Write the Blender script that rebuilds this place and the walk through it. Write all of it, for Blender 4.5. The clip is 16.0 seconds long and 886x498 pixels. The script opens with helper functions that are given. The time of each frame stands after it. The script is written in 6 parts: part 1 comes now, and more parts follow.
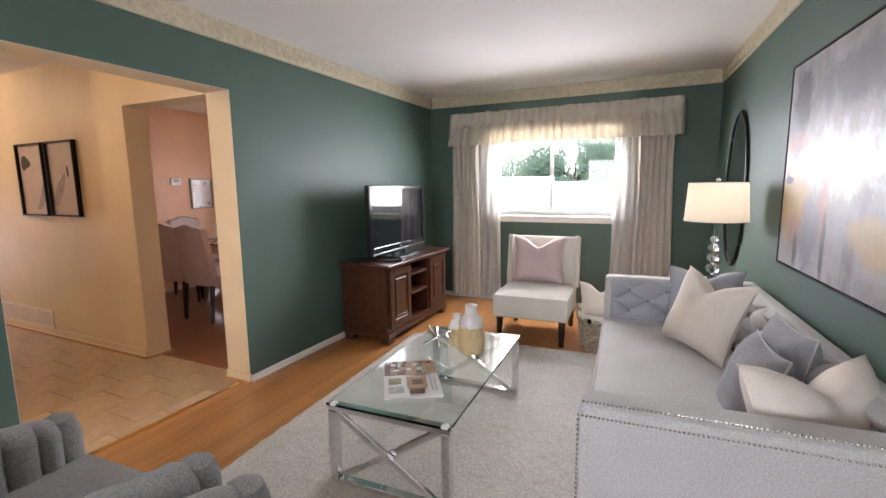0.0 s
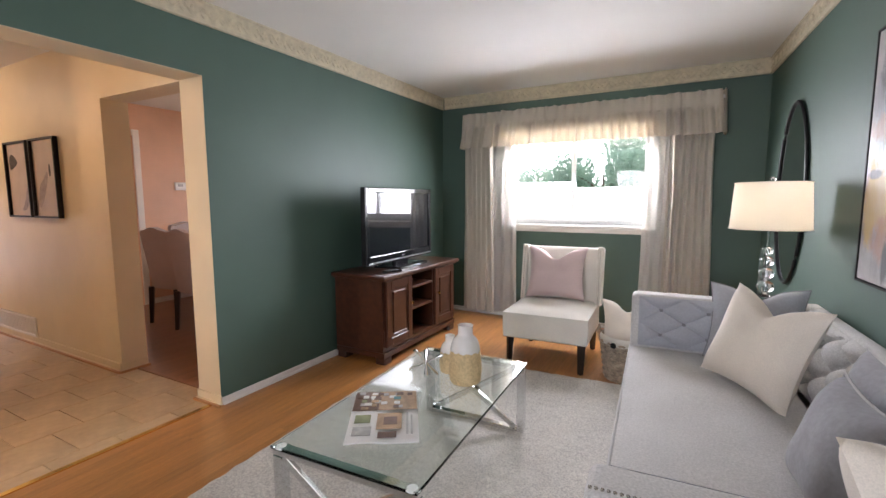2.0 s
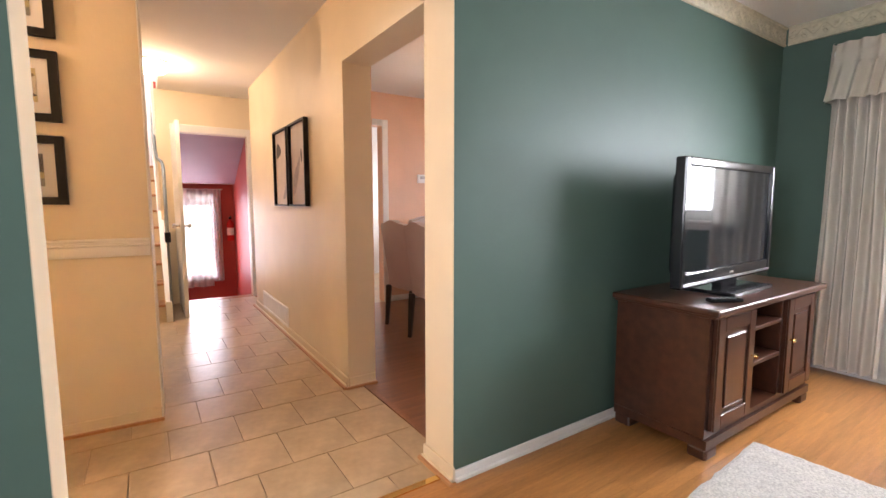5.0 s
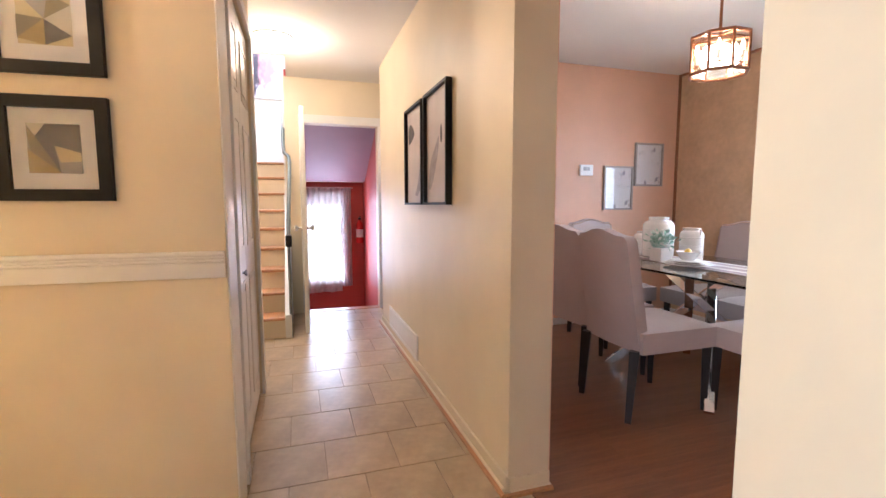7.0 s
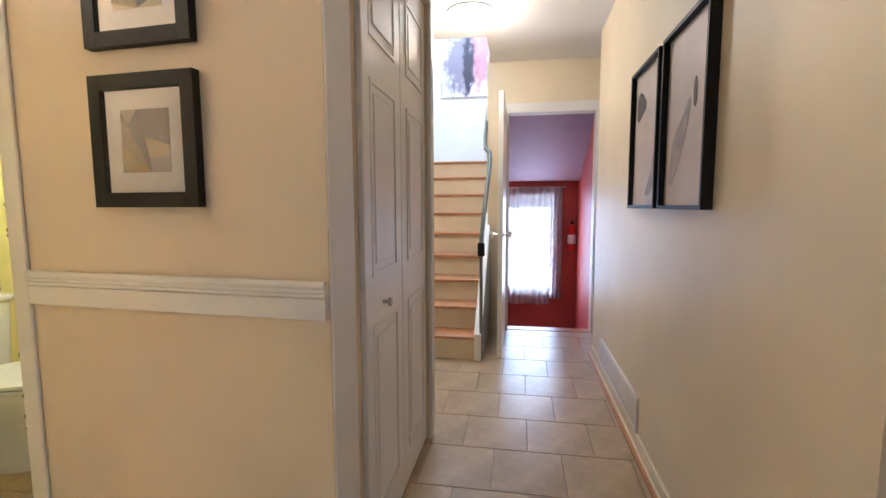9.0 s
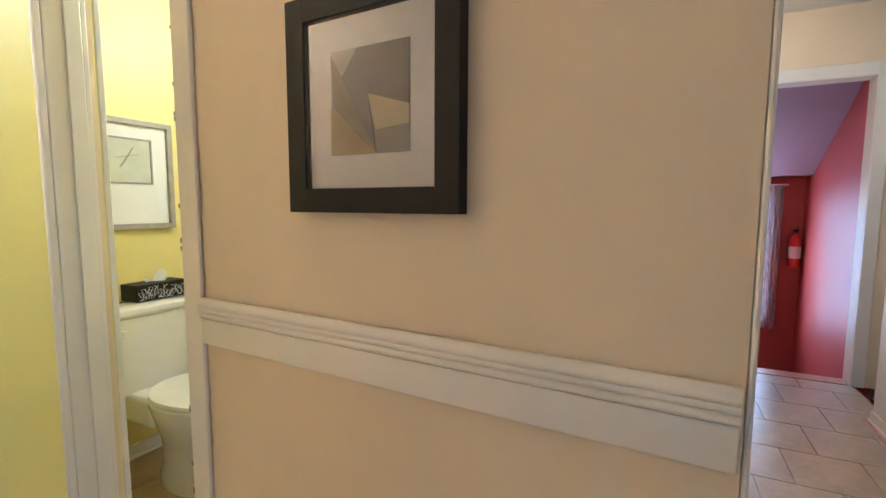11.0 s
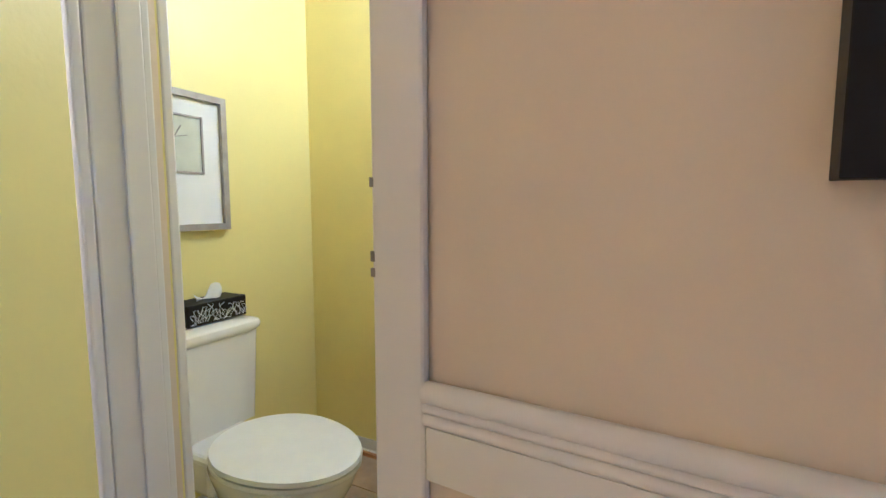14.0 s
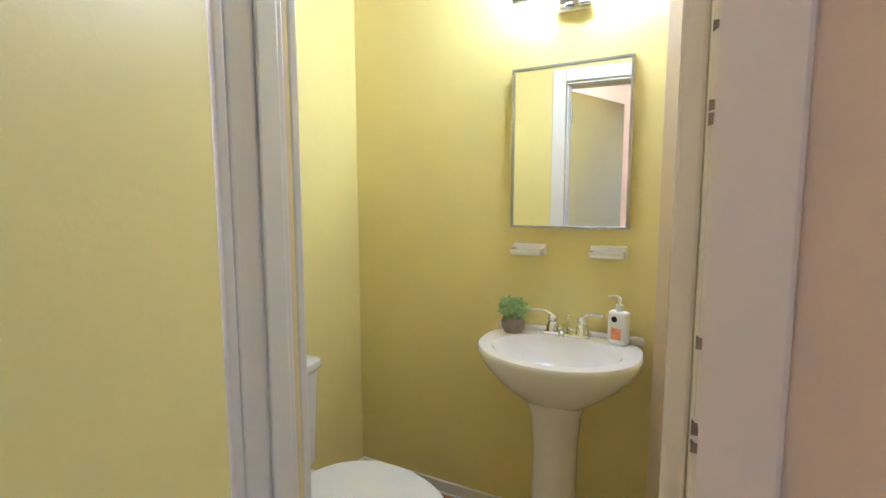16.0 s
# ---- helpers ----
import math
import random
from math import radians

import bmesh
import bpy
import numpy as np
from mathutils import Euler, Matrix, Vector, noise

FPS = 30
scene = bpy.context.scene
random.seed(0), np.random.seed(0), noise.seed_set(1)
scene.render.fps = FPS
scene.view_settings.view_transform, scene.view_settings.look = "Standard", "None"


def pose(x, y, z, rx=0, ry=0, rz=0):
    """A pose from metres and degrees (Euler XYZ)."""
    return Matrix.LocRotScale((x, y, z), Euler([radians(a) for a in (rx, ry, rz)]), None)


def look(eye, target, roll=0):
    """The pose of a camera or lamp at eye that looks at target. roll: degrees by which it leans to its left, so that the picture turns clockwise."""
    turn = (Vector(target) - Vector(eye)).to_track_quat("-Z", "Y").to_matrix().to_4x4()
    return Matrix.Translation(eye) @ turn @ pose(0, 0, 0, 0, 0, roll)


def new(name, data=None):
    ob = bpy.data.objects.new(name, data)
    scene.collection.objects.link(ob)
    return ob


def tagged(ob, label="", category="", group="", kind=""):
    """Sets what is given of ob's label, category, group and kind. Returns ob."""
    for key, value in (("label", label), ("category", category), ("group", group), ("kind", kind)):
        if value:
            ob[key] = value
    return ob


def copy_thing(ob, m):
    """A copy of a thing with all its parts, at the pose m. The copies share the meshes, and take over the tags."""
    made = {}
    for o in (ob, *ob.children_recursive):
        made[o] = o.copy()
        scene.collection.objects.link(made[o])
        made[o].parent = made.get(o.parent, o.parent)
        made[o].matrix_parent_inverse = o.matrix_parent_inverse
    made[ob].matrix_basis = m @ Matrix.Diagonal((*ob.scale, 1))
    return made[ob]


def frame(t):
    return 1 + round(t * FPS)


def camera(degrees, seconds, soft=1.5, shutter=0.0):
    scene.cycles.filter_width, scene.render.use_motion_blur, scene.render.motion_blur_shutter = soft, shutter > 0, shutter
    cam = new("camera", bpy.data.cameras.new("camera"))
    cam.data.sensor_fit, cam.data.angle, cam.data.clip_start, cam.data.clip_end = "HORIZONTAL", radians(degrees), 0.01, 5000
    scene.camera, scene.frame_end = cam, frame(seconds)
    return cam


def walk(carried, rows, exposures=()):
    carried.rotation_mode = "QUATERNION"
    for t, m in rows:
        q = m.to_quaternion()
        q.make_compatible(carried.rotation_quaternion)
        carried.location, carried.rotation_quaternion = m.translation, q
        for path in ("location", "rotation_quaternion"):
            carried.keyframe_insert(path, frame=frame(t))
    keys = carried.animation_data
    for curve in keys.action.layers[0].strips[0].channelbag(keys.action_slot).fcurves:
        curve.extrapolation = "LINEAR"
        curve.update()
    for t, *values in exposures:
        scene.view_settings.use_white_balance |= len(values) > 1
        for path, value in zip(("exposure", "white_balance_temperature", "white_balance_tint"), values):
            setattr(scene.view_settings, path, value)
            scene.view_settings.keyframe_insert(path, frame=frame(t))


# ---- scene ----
cam = camera(89.2, 16.0)
PATH = [
    (0, (0.416, 0.189, 1.353), (-0.431, 1.979, 1.075), -0.7),
    (0.5, (0.501, 0.252, 1.345), (-0.421, 2.007, 1.084), -0.6),
    (1, (0.528, 0.321, 1.333), (-0.415, 2.068, 1.088), -0.5),
    (1.5, (0.5, 0.436, 1.309), (-0.449, 2.181, 1.079), -0.3),
    (2, (0.393, 0.641, 1.269), (-0.561, 2.385, 1.05), -0.2),
    (2.5, (0.281, 0.804, 1.256), (-0.703, 2.533, 1.05), -0.2),
    (3, (0.126, 0.992, 1.204), (-0.939, 2.673, 1.0), -0.2),
    (3.5, (-0.01, 1.125, 1.199), (-1.236, 2.692, 0.997), -0.2),
    (4, (-0.15, 1.198, 1.191), (-1.549, 2.613, 0.986), -0.1),
    (4.5, (-0.41, 1.27, 1.162), (-1.953, 2.524, 0.951), 0.0),
    (5, (-0.66, 1.317, 1.149), (-2.319, 2.416, 0.949), -0.0),
    (5.2, (-0.766, 1.327, 1.148), (-2.458, 2.374, 0.949), 0.1),
    (7.3, (-1.876, 1.66, 1.132), (-3.807, 2.145, 0.932), -0.1),
    (7.5, (-1.952, 1.721, 1.138), (-3.904, 2.107, 0.936), -0.1),
    (8, (-2.141, 1.807, 1.146), (-4.128, 1.921, 0.946), -0.2),
    (8.5, (-2.346, 1.82, 1.129), (-4.332, 1.69, 0.928), -0.2),
    (9, (-2.48, 1.762, 1.147), (-4.443, 1.427, 0.954), -0.2),
    (9.5, (-2.6, 1.658, 1.151), (-4.528, 1.162, 0.959), -0.2),
    (10, (-2.725, 1.542, 1.156), (-4.6, 0.876, 0.957), -0.1),
    (10.2, (-2.762, 1.493, 1.157), (-4.617, 0.773, 0.959), -0.0),
    (12.3, (-3.094, 0.836, 1.142), (-4.847, -0.106, 0.954), 0.2),
    (12.5, (-3.112, 0.786, 1.13), (-4.864, -0.159, 0.941), 0.2),
    (12.9, (-3.138, 0.688, 1.121), (-4.87, -0.29, 0.916), 0.2),
    (13, (-3.132, 0.669, 1.124), (-4.885, -0.272, 0.919), -0.0),
    (13.4, (-3.14, 0.646, 1.126), (-4.886, -0.317, 0.962), 0.6),
    (13.5, (-3.135, 0.634, 1.125), (-4.908, -0.278, 0.964), 0.7),
    (14, (-3.14, 0.64, 1.131), (-4.914, -0.264, 0.942), -0.1),
    (14.2, (-3.135, 0.631, 1.133), (-4.915, -0.263, 0.953), 0.2),
    (14.5, (-3.131, 0.598, 1.152), (-4.91, -0.293, 0.957), -0.4),
    (15, (-3.117, 0.524, 1.194), (-4.901, -0.36, 0.999), -0.1),
    (15.5, (-3.106, 0.435, 1.227), (-4.897, -0.433, 1.039), -0.1),
    (16, (-3.094, 0.365, 1.26), (-4.879, -0.515, 1.061), -0.1),
]
EXPOSURES = [(0.0, 0.52, 6350, 20), (2.5, 0.46, 6300, 20), (5.0, 1.08, 6300, 20), (7.5, 1.2, 4800, 9), (8.5, 1.12, 4550, 7), (9.0, 0.75, 4550, 3), (10.0, 0.65, 4550, 1), (12.5, 0.55, 4150, 11), (13.5, 0.5, 4100, 12), (14.5, 0.32, 3950, 12), (16.0, 0.22, 4050, 17)]
walk(cam, [(t, look(e, g, r)) for t, e, g, r in PATH], EXPOSURES)

# ---- world and lights ----
world = bpy.data.worlds.new("overcast_daylight")
scene.world = world
world.use_nodes = True
wn = world.node_tree
sky = wn.nodes.new("ShaderNodeTexSky")
sky.sky_type = "NISHITA"
sky.sun_disc = False
sky.sun_elevation, sky.sun_rotation = radians(50), radians(200)
wn.links.new(sky.outputs[0], wn.nodes["Background"].inputs[0])
wn.nodes["Background"].inputs[1].default_value = 0.15


def lamp(name, kind, place, energy, colour, **values):
    data = bpy.data.lights.new(name, kind)
    data.energy, data.color = energy, colour
    ob = new(name, data)
    ob.matrix_world = place
    for key, value in values.items():
        if key == "size":
            data.size = value
        elif key == "size_y":
            data.shape, data.size_y = "RECTANGLE", value
        elif key == "radius":
            data.shadow_soft_size = value
        elif key == "angle":
            data.angle = value
    return ob


lamp("sun", "SUN", look((0, 0, 10), (0.6, 2.2, 5)), 5.0, (1.0, 0.95, 0.87), angle=radians(0.5))
WARM, SOFTWARM, DAY = (1.0, 0.76, 0.50), (1.0, 0.65, 0.38), (0.93, 0.97, 1.0)
lamp("window_daylight", "AREA", look((-0.62, 5.30, 1.50), (-0.62, 0, -1.2)), 68, DAY, size=1.36, size_y=0.98)
lamp("back_window_daylight", "AREA", look((-0.3, -1.78, 1.45), (-0.3, 5, 1.2)), 48, DAY, size=1.8, size_y=1.0)
lamp("dining_daylight", "AREA", look((-3.85, 5.36, 1.45), (-3.85, 0, 1.1)), 18, DAY, size=1.1, size_y=1.0)
lamp("kitchen_daylight", "AREA", look((-6.5, 5.30, 1.45), (-6.5, 0, 1.1)), 10, DAY, size=1.3, size_y=1.0)
lamp("landing_daylight", "AREA", look((-8.05, 1.9, 0.65), (0, 1.9, 0.5)), 9, (0.88, 0.9, 1.0), size=0.55, size_y=1.2)
lamp("upper_stair_daylight", "AREA", look((-7.6, 0.95, 4.6), (-7.9, 0.95, 0)), 45, DAY, size=1.0, size_y=0.9)
lamp("hall_bulb", "POINT", pose(-5.52, 1.43, 2.22), 11, SOFTWARM, radius=0.1)
lamp("foyer_bulb", "POINT", pose(-2.98, -0.95, 2.22), 62, SOFTWARM, radius=0.1)
lamp("vanity_bulb", "POINT", pose(-4.60, 0.06, 2.12), 28, (1.0, 0.81, 0.60), radius=0.08)
lamp("table_lamp_bulb", "POINT", pose(0.775, 3.60, 1.225), 1.8, (1.0, 0.86, 0.66), radius=0.05)
lamp("chandelier_bulb", "POINT", pose(-3.79, 3.88, 1.96), 4.5, WARM, radius=0.08)


# ---- materials ----
def material(name, colour, rough=0.6, metal=0.0, vary=0.0, scale=6.0, grain=0.0, grain_scale=80.0, bump=0.0, coat=0.0, spec=0.5, stretch=(1, 1, 1), transmit=0.0, emit=None, strength=0.0, random=0.0, sheen=0.0, bump_scale=None, alpha=1.0):
    """A surface with broad and fine variation of colour, and relief."""
    m = bpy.data.materials.new(name)
    m.use_nodes = True
    t = m.node_tree
    b = t.nodes["Principled BSDF"]
    link = t.links.new
    b.inputs["Roughness"].default_value = rough
    b.inputs["Metallic"].default_value = metal
    b.inputs["Specular IOR Level"].default_value = spec
    b.inputs["Coat Weight"].default_value = coat
    b.inputs["Coat Roughness"].default_value = 0.15
    b.inputs["Transmission Weight"].default_value = transmit
    b.inputs["Sheen Weight"].default_value = sheen
    b.inputs["Base Color"].default_value = (*colour, 1)
    if emit:
        b.inputs["Emission Color"].default_value = (*emit, 1)
        b.inputs["Emission Strength"].default_value = strength
    co = t.nodes.new("ShaderNodeTexCoord")
    mp = t.nodes.new("ShaderNodeMapping")
    mp.inputs["Scale"].default_value = stretch
    link(co.outputs["Object"], mp.inputs[0])
    if vary or grain or random:
        hsv = t.nodes.new("ShaderNodeHueSaturation")
        hsv.inputs["Color"].default_value = (*colour, 1)
        total = t.nodes.new("ShaderNodeMath")
        total.operation = "ADD"
        total.inputs[0].default_value = 1.0
        total.inputs[1].default_value = 0.0
        last = total
        for amount, size in ((vary, scale), (grain, grain_scale)):
            if amount:
                n = t.nodes.new("ShaderNodeTexNoise")
                n.inputs["Scale"].default_value = size
                n.inputs["Detail"].default_value = 3
                link(mp.outputs[0], n.inputs["Vector"])
                r = t.nodes.new("ShaderNodeMapRange")
                r.inputs["From Min"].default_value, r.inputs["From Max"].default_value = 0.3, 0.7
                r.inputs["To Min"].default_value, r.inputs["To Max"].default_value = -amount, amount
                link(n.outputs["Fac"], r.inputs[0])
                a = t.nodes.new("ShaderNodeMath")
                a.operation = "ADD"
                link(last.outputs[0], a.inputs[0])
                link(r.outputs[0], a.inputs[1])
                last = a
        if random:
            oi = t.nodes.new("ShaderNodeObjectInfo")
            r = t.nodes.new("ShaderNodeMapRange")
            r.inputs["To Min"].default_value, r.inputs["To Max"].default_value = -random, random
            link(oi.outputs["Random"], r.inputs[0])
            a = t.nodes.new("ShaderNodeMath")
            a.operation = "ADD"
            link(last.outputs[0], a.inputs[0])
            link(r.outputs[0], a.inputs[1])
            last = a
        link(last.outputs[0], hsv.inputs["Value"])
        link(hsv.outputs[0], b.inputs["Base Color"])
    if bump:
        n = t.nodes.new("ShaderNodeTexNoise")
        n.inputs["Scale"].default_value = bump_scale or grain_scale
        n.inputs["Detail"].default_value = 4
        link(mp.outputs[0], n.inputs["Vector"])
        p = t.nodes.new("ShaderNodeBump")
        p.inputs["Strength"].default_value = bump
        p.inputs["Distance"].default_value = 0.004
        link(n.outputs["Fac"], p.inputs["Height"])
        link(p.outputs[0], b.inputs["Normal"])
    return m


GREEN = material("green_wall_paint", (0.067, 0.118, 0.091), 0.56, vary=0.05, scale=2.0, bump=0.08, bump_scale=120)
CREAM = material("cream_wall_paint", (0.73, 0.62, 0.445), 0.5, vary=0.05, scale=2.5, bump=0.15, bump_scale=60)
PEACH = material("peach_wall_paint", (0.72, 0.45, 0.30), 0.5, vary=0.05, scale=2.5, bump=0.08, bump_scale=90)
YELLOW = material("yellow_wall_paint", (0.81, 0.71, 0.235), 0.45, vary=0.03, scale=2.0, bump=0.12, bump_scale=90)
RED = material("red_wall_paint", (0.45, 0.07, 0.055), 0.5, vary=0.06, scale=3.0, bump=0.1)
MAUVE = material("mauve_paint", (0.40, 0.27, 0.31), 0.55, vary=0.05, scale=3.0)
WHITE = material("white_trim_paint", (0.78, 0.75, 0.70), 0.35, vary=0.03, scale=5.0, bump=0.05, bump_scale=50)
CEIL = material("ceiling_paint", (0.80, 0.78, 0.74), 0.85, vary=0.02, scale=2.0, bump=0.08, bump_scale=70)
OAK = material("oak_floor", (0.42, 0.185, 0.055), 0.28, vary=0.16, scale=4.0, grain=0.14, grain_scale=45, bump=0.06, stretch=(12, 1, 1), random=0.12, coat=0.12)
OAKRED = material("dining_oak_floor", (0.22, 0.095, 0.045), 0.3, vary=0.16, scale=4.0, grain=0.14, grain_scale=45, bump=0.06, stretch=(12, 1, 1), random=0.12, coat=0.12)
TILE = material("beige_floor_tile", (0.44, 0.325, 0.20), 0.3, vary=0.18, scale=5.0, grain=0.06, grain_scale=30, bump=0.08, bump_scale=25, random=0.05)
TAN = material("tan_sponged_paint", (0.60, 0.415, 0.25), 0.55, vary=0.12, scale=4.0, grain=0.06, grain_scale=22, bump=0.1, bump_scale=60)
GROUT = material("grout", (0.38, 0.28, 0.175), 0.9, vary=0.1, scale=20)


# ---- building helpers ----
def mesh_of(name, bm, mat):
    bmesh.ops.recalc_face_normals(bm, faces=bm.faces)
    data = bpy.data.meshes.new(name)
    bm.to_mesh(data)
    bm.free()
    data.materials.append(mat)
    return data


def part(name, bm, mat, parent=None, label="", smooth=False):
    data = mesh_of(name, bm, mat)
    if smooth:
        data.polygons.foreach_set("use_smooth", [True] * len(data.polygons))
        data.set_sharp_from_angle(angle=radians(40))
    ob = new(name, data)
    if parent:
        ob.parent = parent
    if label:
        tagged(ob, label)
    return ob


def base(name, place, label, category, group=""):
    ob = new(name)
    ob.matrix_world = place
    ob.empty_display_size = 0.1
    return tagged(ob, label, category, group)


def box(bm, x0, y0, z0, x1, y1, z1, bevel=0.0, seg=2, m=None):
    vs = bmesh.ops.create_cube(bm, size=1.0)["verts"]
    for v in vs:
        v.co = Vector(((x0 + x1) / 2 + v.co.x * (x1 - x0), (y0 + y1) / 2 + v.co.y * (y1 - y0), (z0 + z1) / 2 + v.co.z * (z1 - z0)))
    if bevel:
        es = list({e for v in vs for e in v.link_edges})
        r = bmesh.ops.bevel(bm, geom=es, offset=bevel, segments=seg, affect="EDGES", profile=0.5)
        vs = list({v for f in r["faces"] for v in f.verts})
    if m:
        bmesh.ops.transform(bm, matrix=m, verts=vs)
    return bm


def B(*a, **k):
    return box(bmesh.new(), *a, **k)


def structure(name, bm, mat, label, category):
    return tagged(part(name, bm, mat), label, category, kind="structure")


def boxes(*rows):
    bm = bmesh.new()
    for r in rows:
        box(bm, *r)
    return bm


# ---- the building ----
H = 2.40
XG, XH = -2.11, -2.335          # living side and hall side of the green wall
YS, YN = 1.08, 2.33            # opening in the green wall
YW = 5.22                       # window wall
XE = 1.30                       # wall with the painting
YB = -1.7                       # wall behind
XA = -3.487                     # wall with the small pictures, at its door end
XD = -6.60                      # wall with the stair door
XP = -5.40                      # dining wall with the thermostat
structure("wall_green", boxes((XG - 0.06, YN, 0, XG, YW, H), (XG - 0.06, YB, 0, XG, YS, H), (XG - 0.06, YS, 1.985, XG, YN, H)), GREEN, "green painted living room wall with a wide cased opening", "wall")
structure("wall_green_core", boxes((XH, YN + 0.002, 0, XG - 0.06, YW, H), (XH, YB, 0, XG - 0.06, YS, H), (XH, YS, 1.985, XG - 0.06, YN, H), (XG - 0.06, YN - 0.003, 0, XG - 0.001, YN, 1.985), (XG - 0.06, YS, 0, XG - 0.001, YS + 0.003, 1.985), (XG - 0.06, YS + 0.003, 1.982, XG - 0.001, YN - 0.003, 1.985)), CREAM, "cream painted jambs and hall side of the dividing wall", "wall")
WX0, WX1, WZ0, WZ1 = -1.33, 0.09, 1.01, 2.0
structure("wall_window", boxes((XG - 0.06, YW, 0, WX0, YW + 0.2, H), (WX1, YW, 0, XE + 0.15, YW + 0.2, H), (WX0, YW, 0, WX1, YW + 0.2, WZ0), (WX0, YW, WZ1, WX1, YW + 0.2, H)), GREEN, "green painted living room wall around the window", "wall")
RIGHT = pose(0.93, YW, 0, 0, 0, 3.43)   # the wall behind the sofa runs a little askew
slant = boxes((0, YB - YW - 0.15, 0, 0.15, 0, H))
slant.transform(RIGHT)
structure("wall_painting", slant, GREEN, "green painted wall behind the sofa", "wall")
structure("wall_back", boxes((XA - 0.17, YB - 0.15, 0, -1.25, YB, H), (0.65, YB - 0.15, 0, XE + 0.3, YB, H), (-1.25, YB - 0.15, 0, 0.65, YB, 0.9), (-1.25, YB - 0.15, 2.0, 0.65, YB, H)), GREEN, "plain wall closing the living room", "wall")
structure("ceiling_living", boxes((XG - 0.06, YB, H, XE + 0.3, YW + 0.05, H + 0.1)), CEIL, "smooth white living room ceiling", "ceiling")
structure("ceiling_hall", boxes((-5.97, -0.5, H, XH, YN + 0.18, H + 0.1), (XD - 0.12, 1.50, H, -5.97, 2.9, H + 0.1), (XA, YB, H, XH, -0.5, H + 0.1)), CEIL, "smooth white hall ceiling", "ceiling")
structure("ceiling_dining", boxes((XP, YN + 0.18, H, XH, YW, H + 0.1)), CEIL, "smooth white dining room ceiling", "ceiling")
structure("floor_living_base", boxes((XG - 0.02, YB, -0.15, XE + 0.3, YW + 0.05, -0.012)), OAK, "oak subfloor", "floor")
structure("floor_hall_base", boxes((XD, YB, -0.15, XG - 0.02, YN + 0.1, -0.008)), GROUT, "grout bed of the hall tiles", "floor")
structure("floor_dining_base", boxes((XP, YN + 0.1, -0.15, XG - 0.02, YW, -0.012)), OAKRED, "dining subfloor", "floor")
# hall wall with the tall pictures, and the opening to the dining room
DX0, DX1 = -3.262, XH
structure("wall_pictures", boxes((-6.02, YN, 0, DX0, YN + 0.18, H), (DX0, YN, 1.98, DX1, YN + 0.18, H), (-6.02, YN + 0.18, 0, -5.90, 2.9, H)), CREAM, "cream textured hall wall beside the dining room opening", "wall")
BY0, BY1 = -0.185, 0.404
SKEW = pose(XA, 0.46, 0, 0, 0, -3.4) @ pose(-XA, -0.46, 0)   # this wall runs askew, like the one behind the sofa
structure("wall_art", boxes((XA - 0.115, BY1, 0, XA, 1.337, H), (XA - 0.115, YB, 0, XA, BY0, H), (XA - 0.115, BY0, 1.96, XA, BY1, H)), CREAM, "cream hall wall with chair rail and powder room door", "wall").matrix_world = SKEW
structure("wall_closet", boxes((-3.68, 1.22, 0, XA - 0.115, 1.337, H), (-4.65, 1.22, 0, -4.56, 1.337, H), (-4.56, 1.22, 2.05, -3.68, 1.337, H)), CREAM, "cream hall wall around the closet", "wall")
structure("wall_closet_inside", boxes((-4.65, 0.45, 0, -4.56, 1.22, H), (-4.56, 0.70, 0, XA - 0.115, 0.78, H)), CREAM, "plain closet walls", "wall")
structure("wall_stair_door", boxes((XD - 0.12, 1.472, 0, XD, 1.66, H), (XD - 0.12, 2.40, 0, XD, 2.9, H), (XD - 0.12, 1.66, 1.955, XD, 2.40, H)), CREAM, "cream wall at the end of the hall", "wall")
structure("wall_hall_side", boxes((-9.2, 0.35, 0, -4.65, 0.45, 5.0)), CREAM, "plain white wall beside the stairs", "wall")
# dining room
structure("wall_thermostat", boxes((XP - 0.12, 3.62, 0, XP, YW, H), (XP - 0.12, 2.51, 0, XP, 2.82, H), (XP - 0.12, 2.82, 2.03, XP, 3.62, H)), PEACH, "peach dining room wall with a doorway", "wall")
structure("wall_dining_window", boxes((XP - 0.12, YW, 0, -4.45, YW + 0.2, H), (-3.25, YW, 0, XH, YW + 0.2, H), (-4.45, YW, 0, -3.25, YW + 0.2, 0.92), (-4.45, YW, 2.0, -3.25, YW + 0.2, H)), TAN, "tan sponge-painted dining room window wall", "wall")
structure("wall_dining_lining", boxes((DX0, YN + 0.18, 0, DX0 - 2.09, YN + 0.184, H)), PEACH, "peach dining side of the hall wall", "wall")
structure("wall_dining_east", boxes((XH - 0.004, YN + 0.18, 0, XH, YW, H)), PEACH, "peach dining side of the dividing wall", "wall")
# powder room
BX, BYS = -4.755, -0.882
structure("wall_powder_room", boxes((BX - 0.1, BYS - 0.1, 0, BX, 0.70, H), (BX, BYS - 0.1, 0, XA - 0.115, BYS, H), (BX, 0.62, 0, XA - 0.07, 0.70, H)), YELLOW, "bright yellow powder room walls", "wall")
structure("wall_powder_door_side", boxes((XA - 0.119, BY1, 0, XA - 0.115, 0.64, H), (XA - 0.119, BYS - 0.05, 0, XA - 0.115, BY0, H), (XA - 0.119, BY0, 1.96, XA - 0.115, BY1, H)), YELLOW, "bright yellow powder room wall round the door", "wall").matrix_world = SKEW
structure("ceiling_powder_room", boxes((BX, BYS, H, XA - 0.06, 0.62, H + 0.1)), CEIL, "white powder room ceiling", "ceiling")
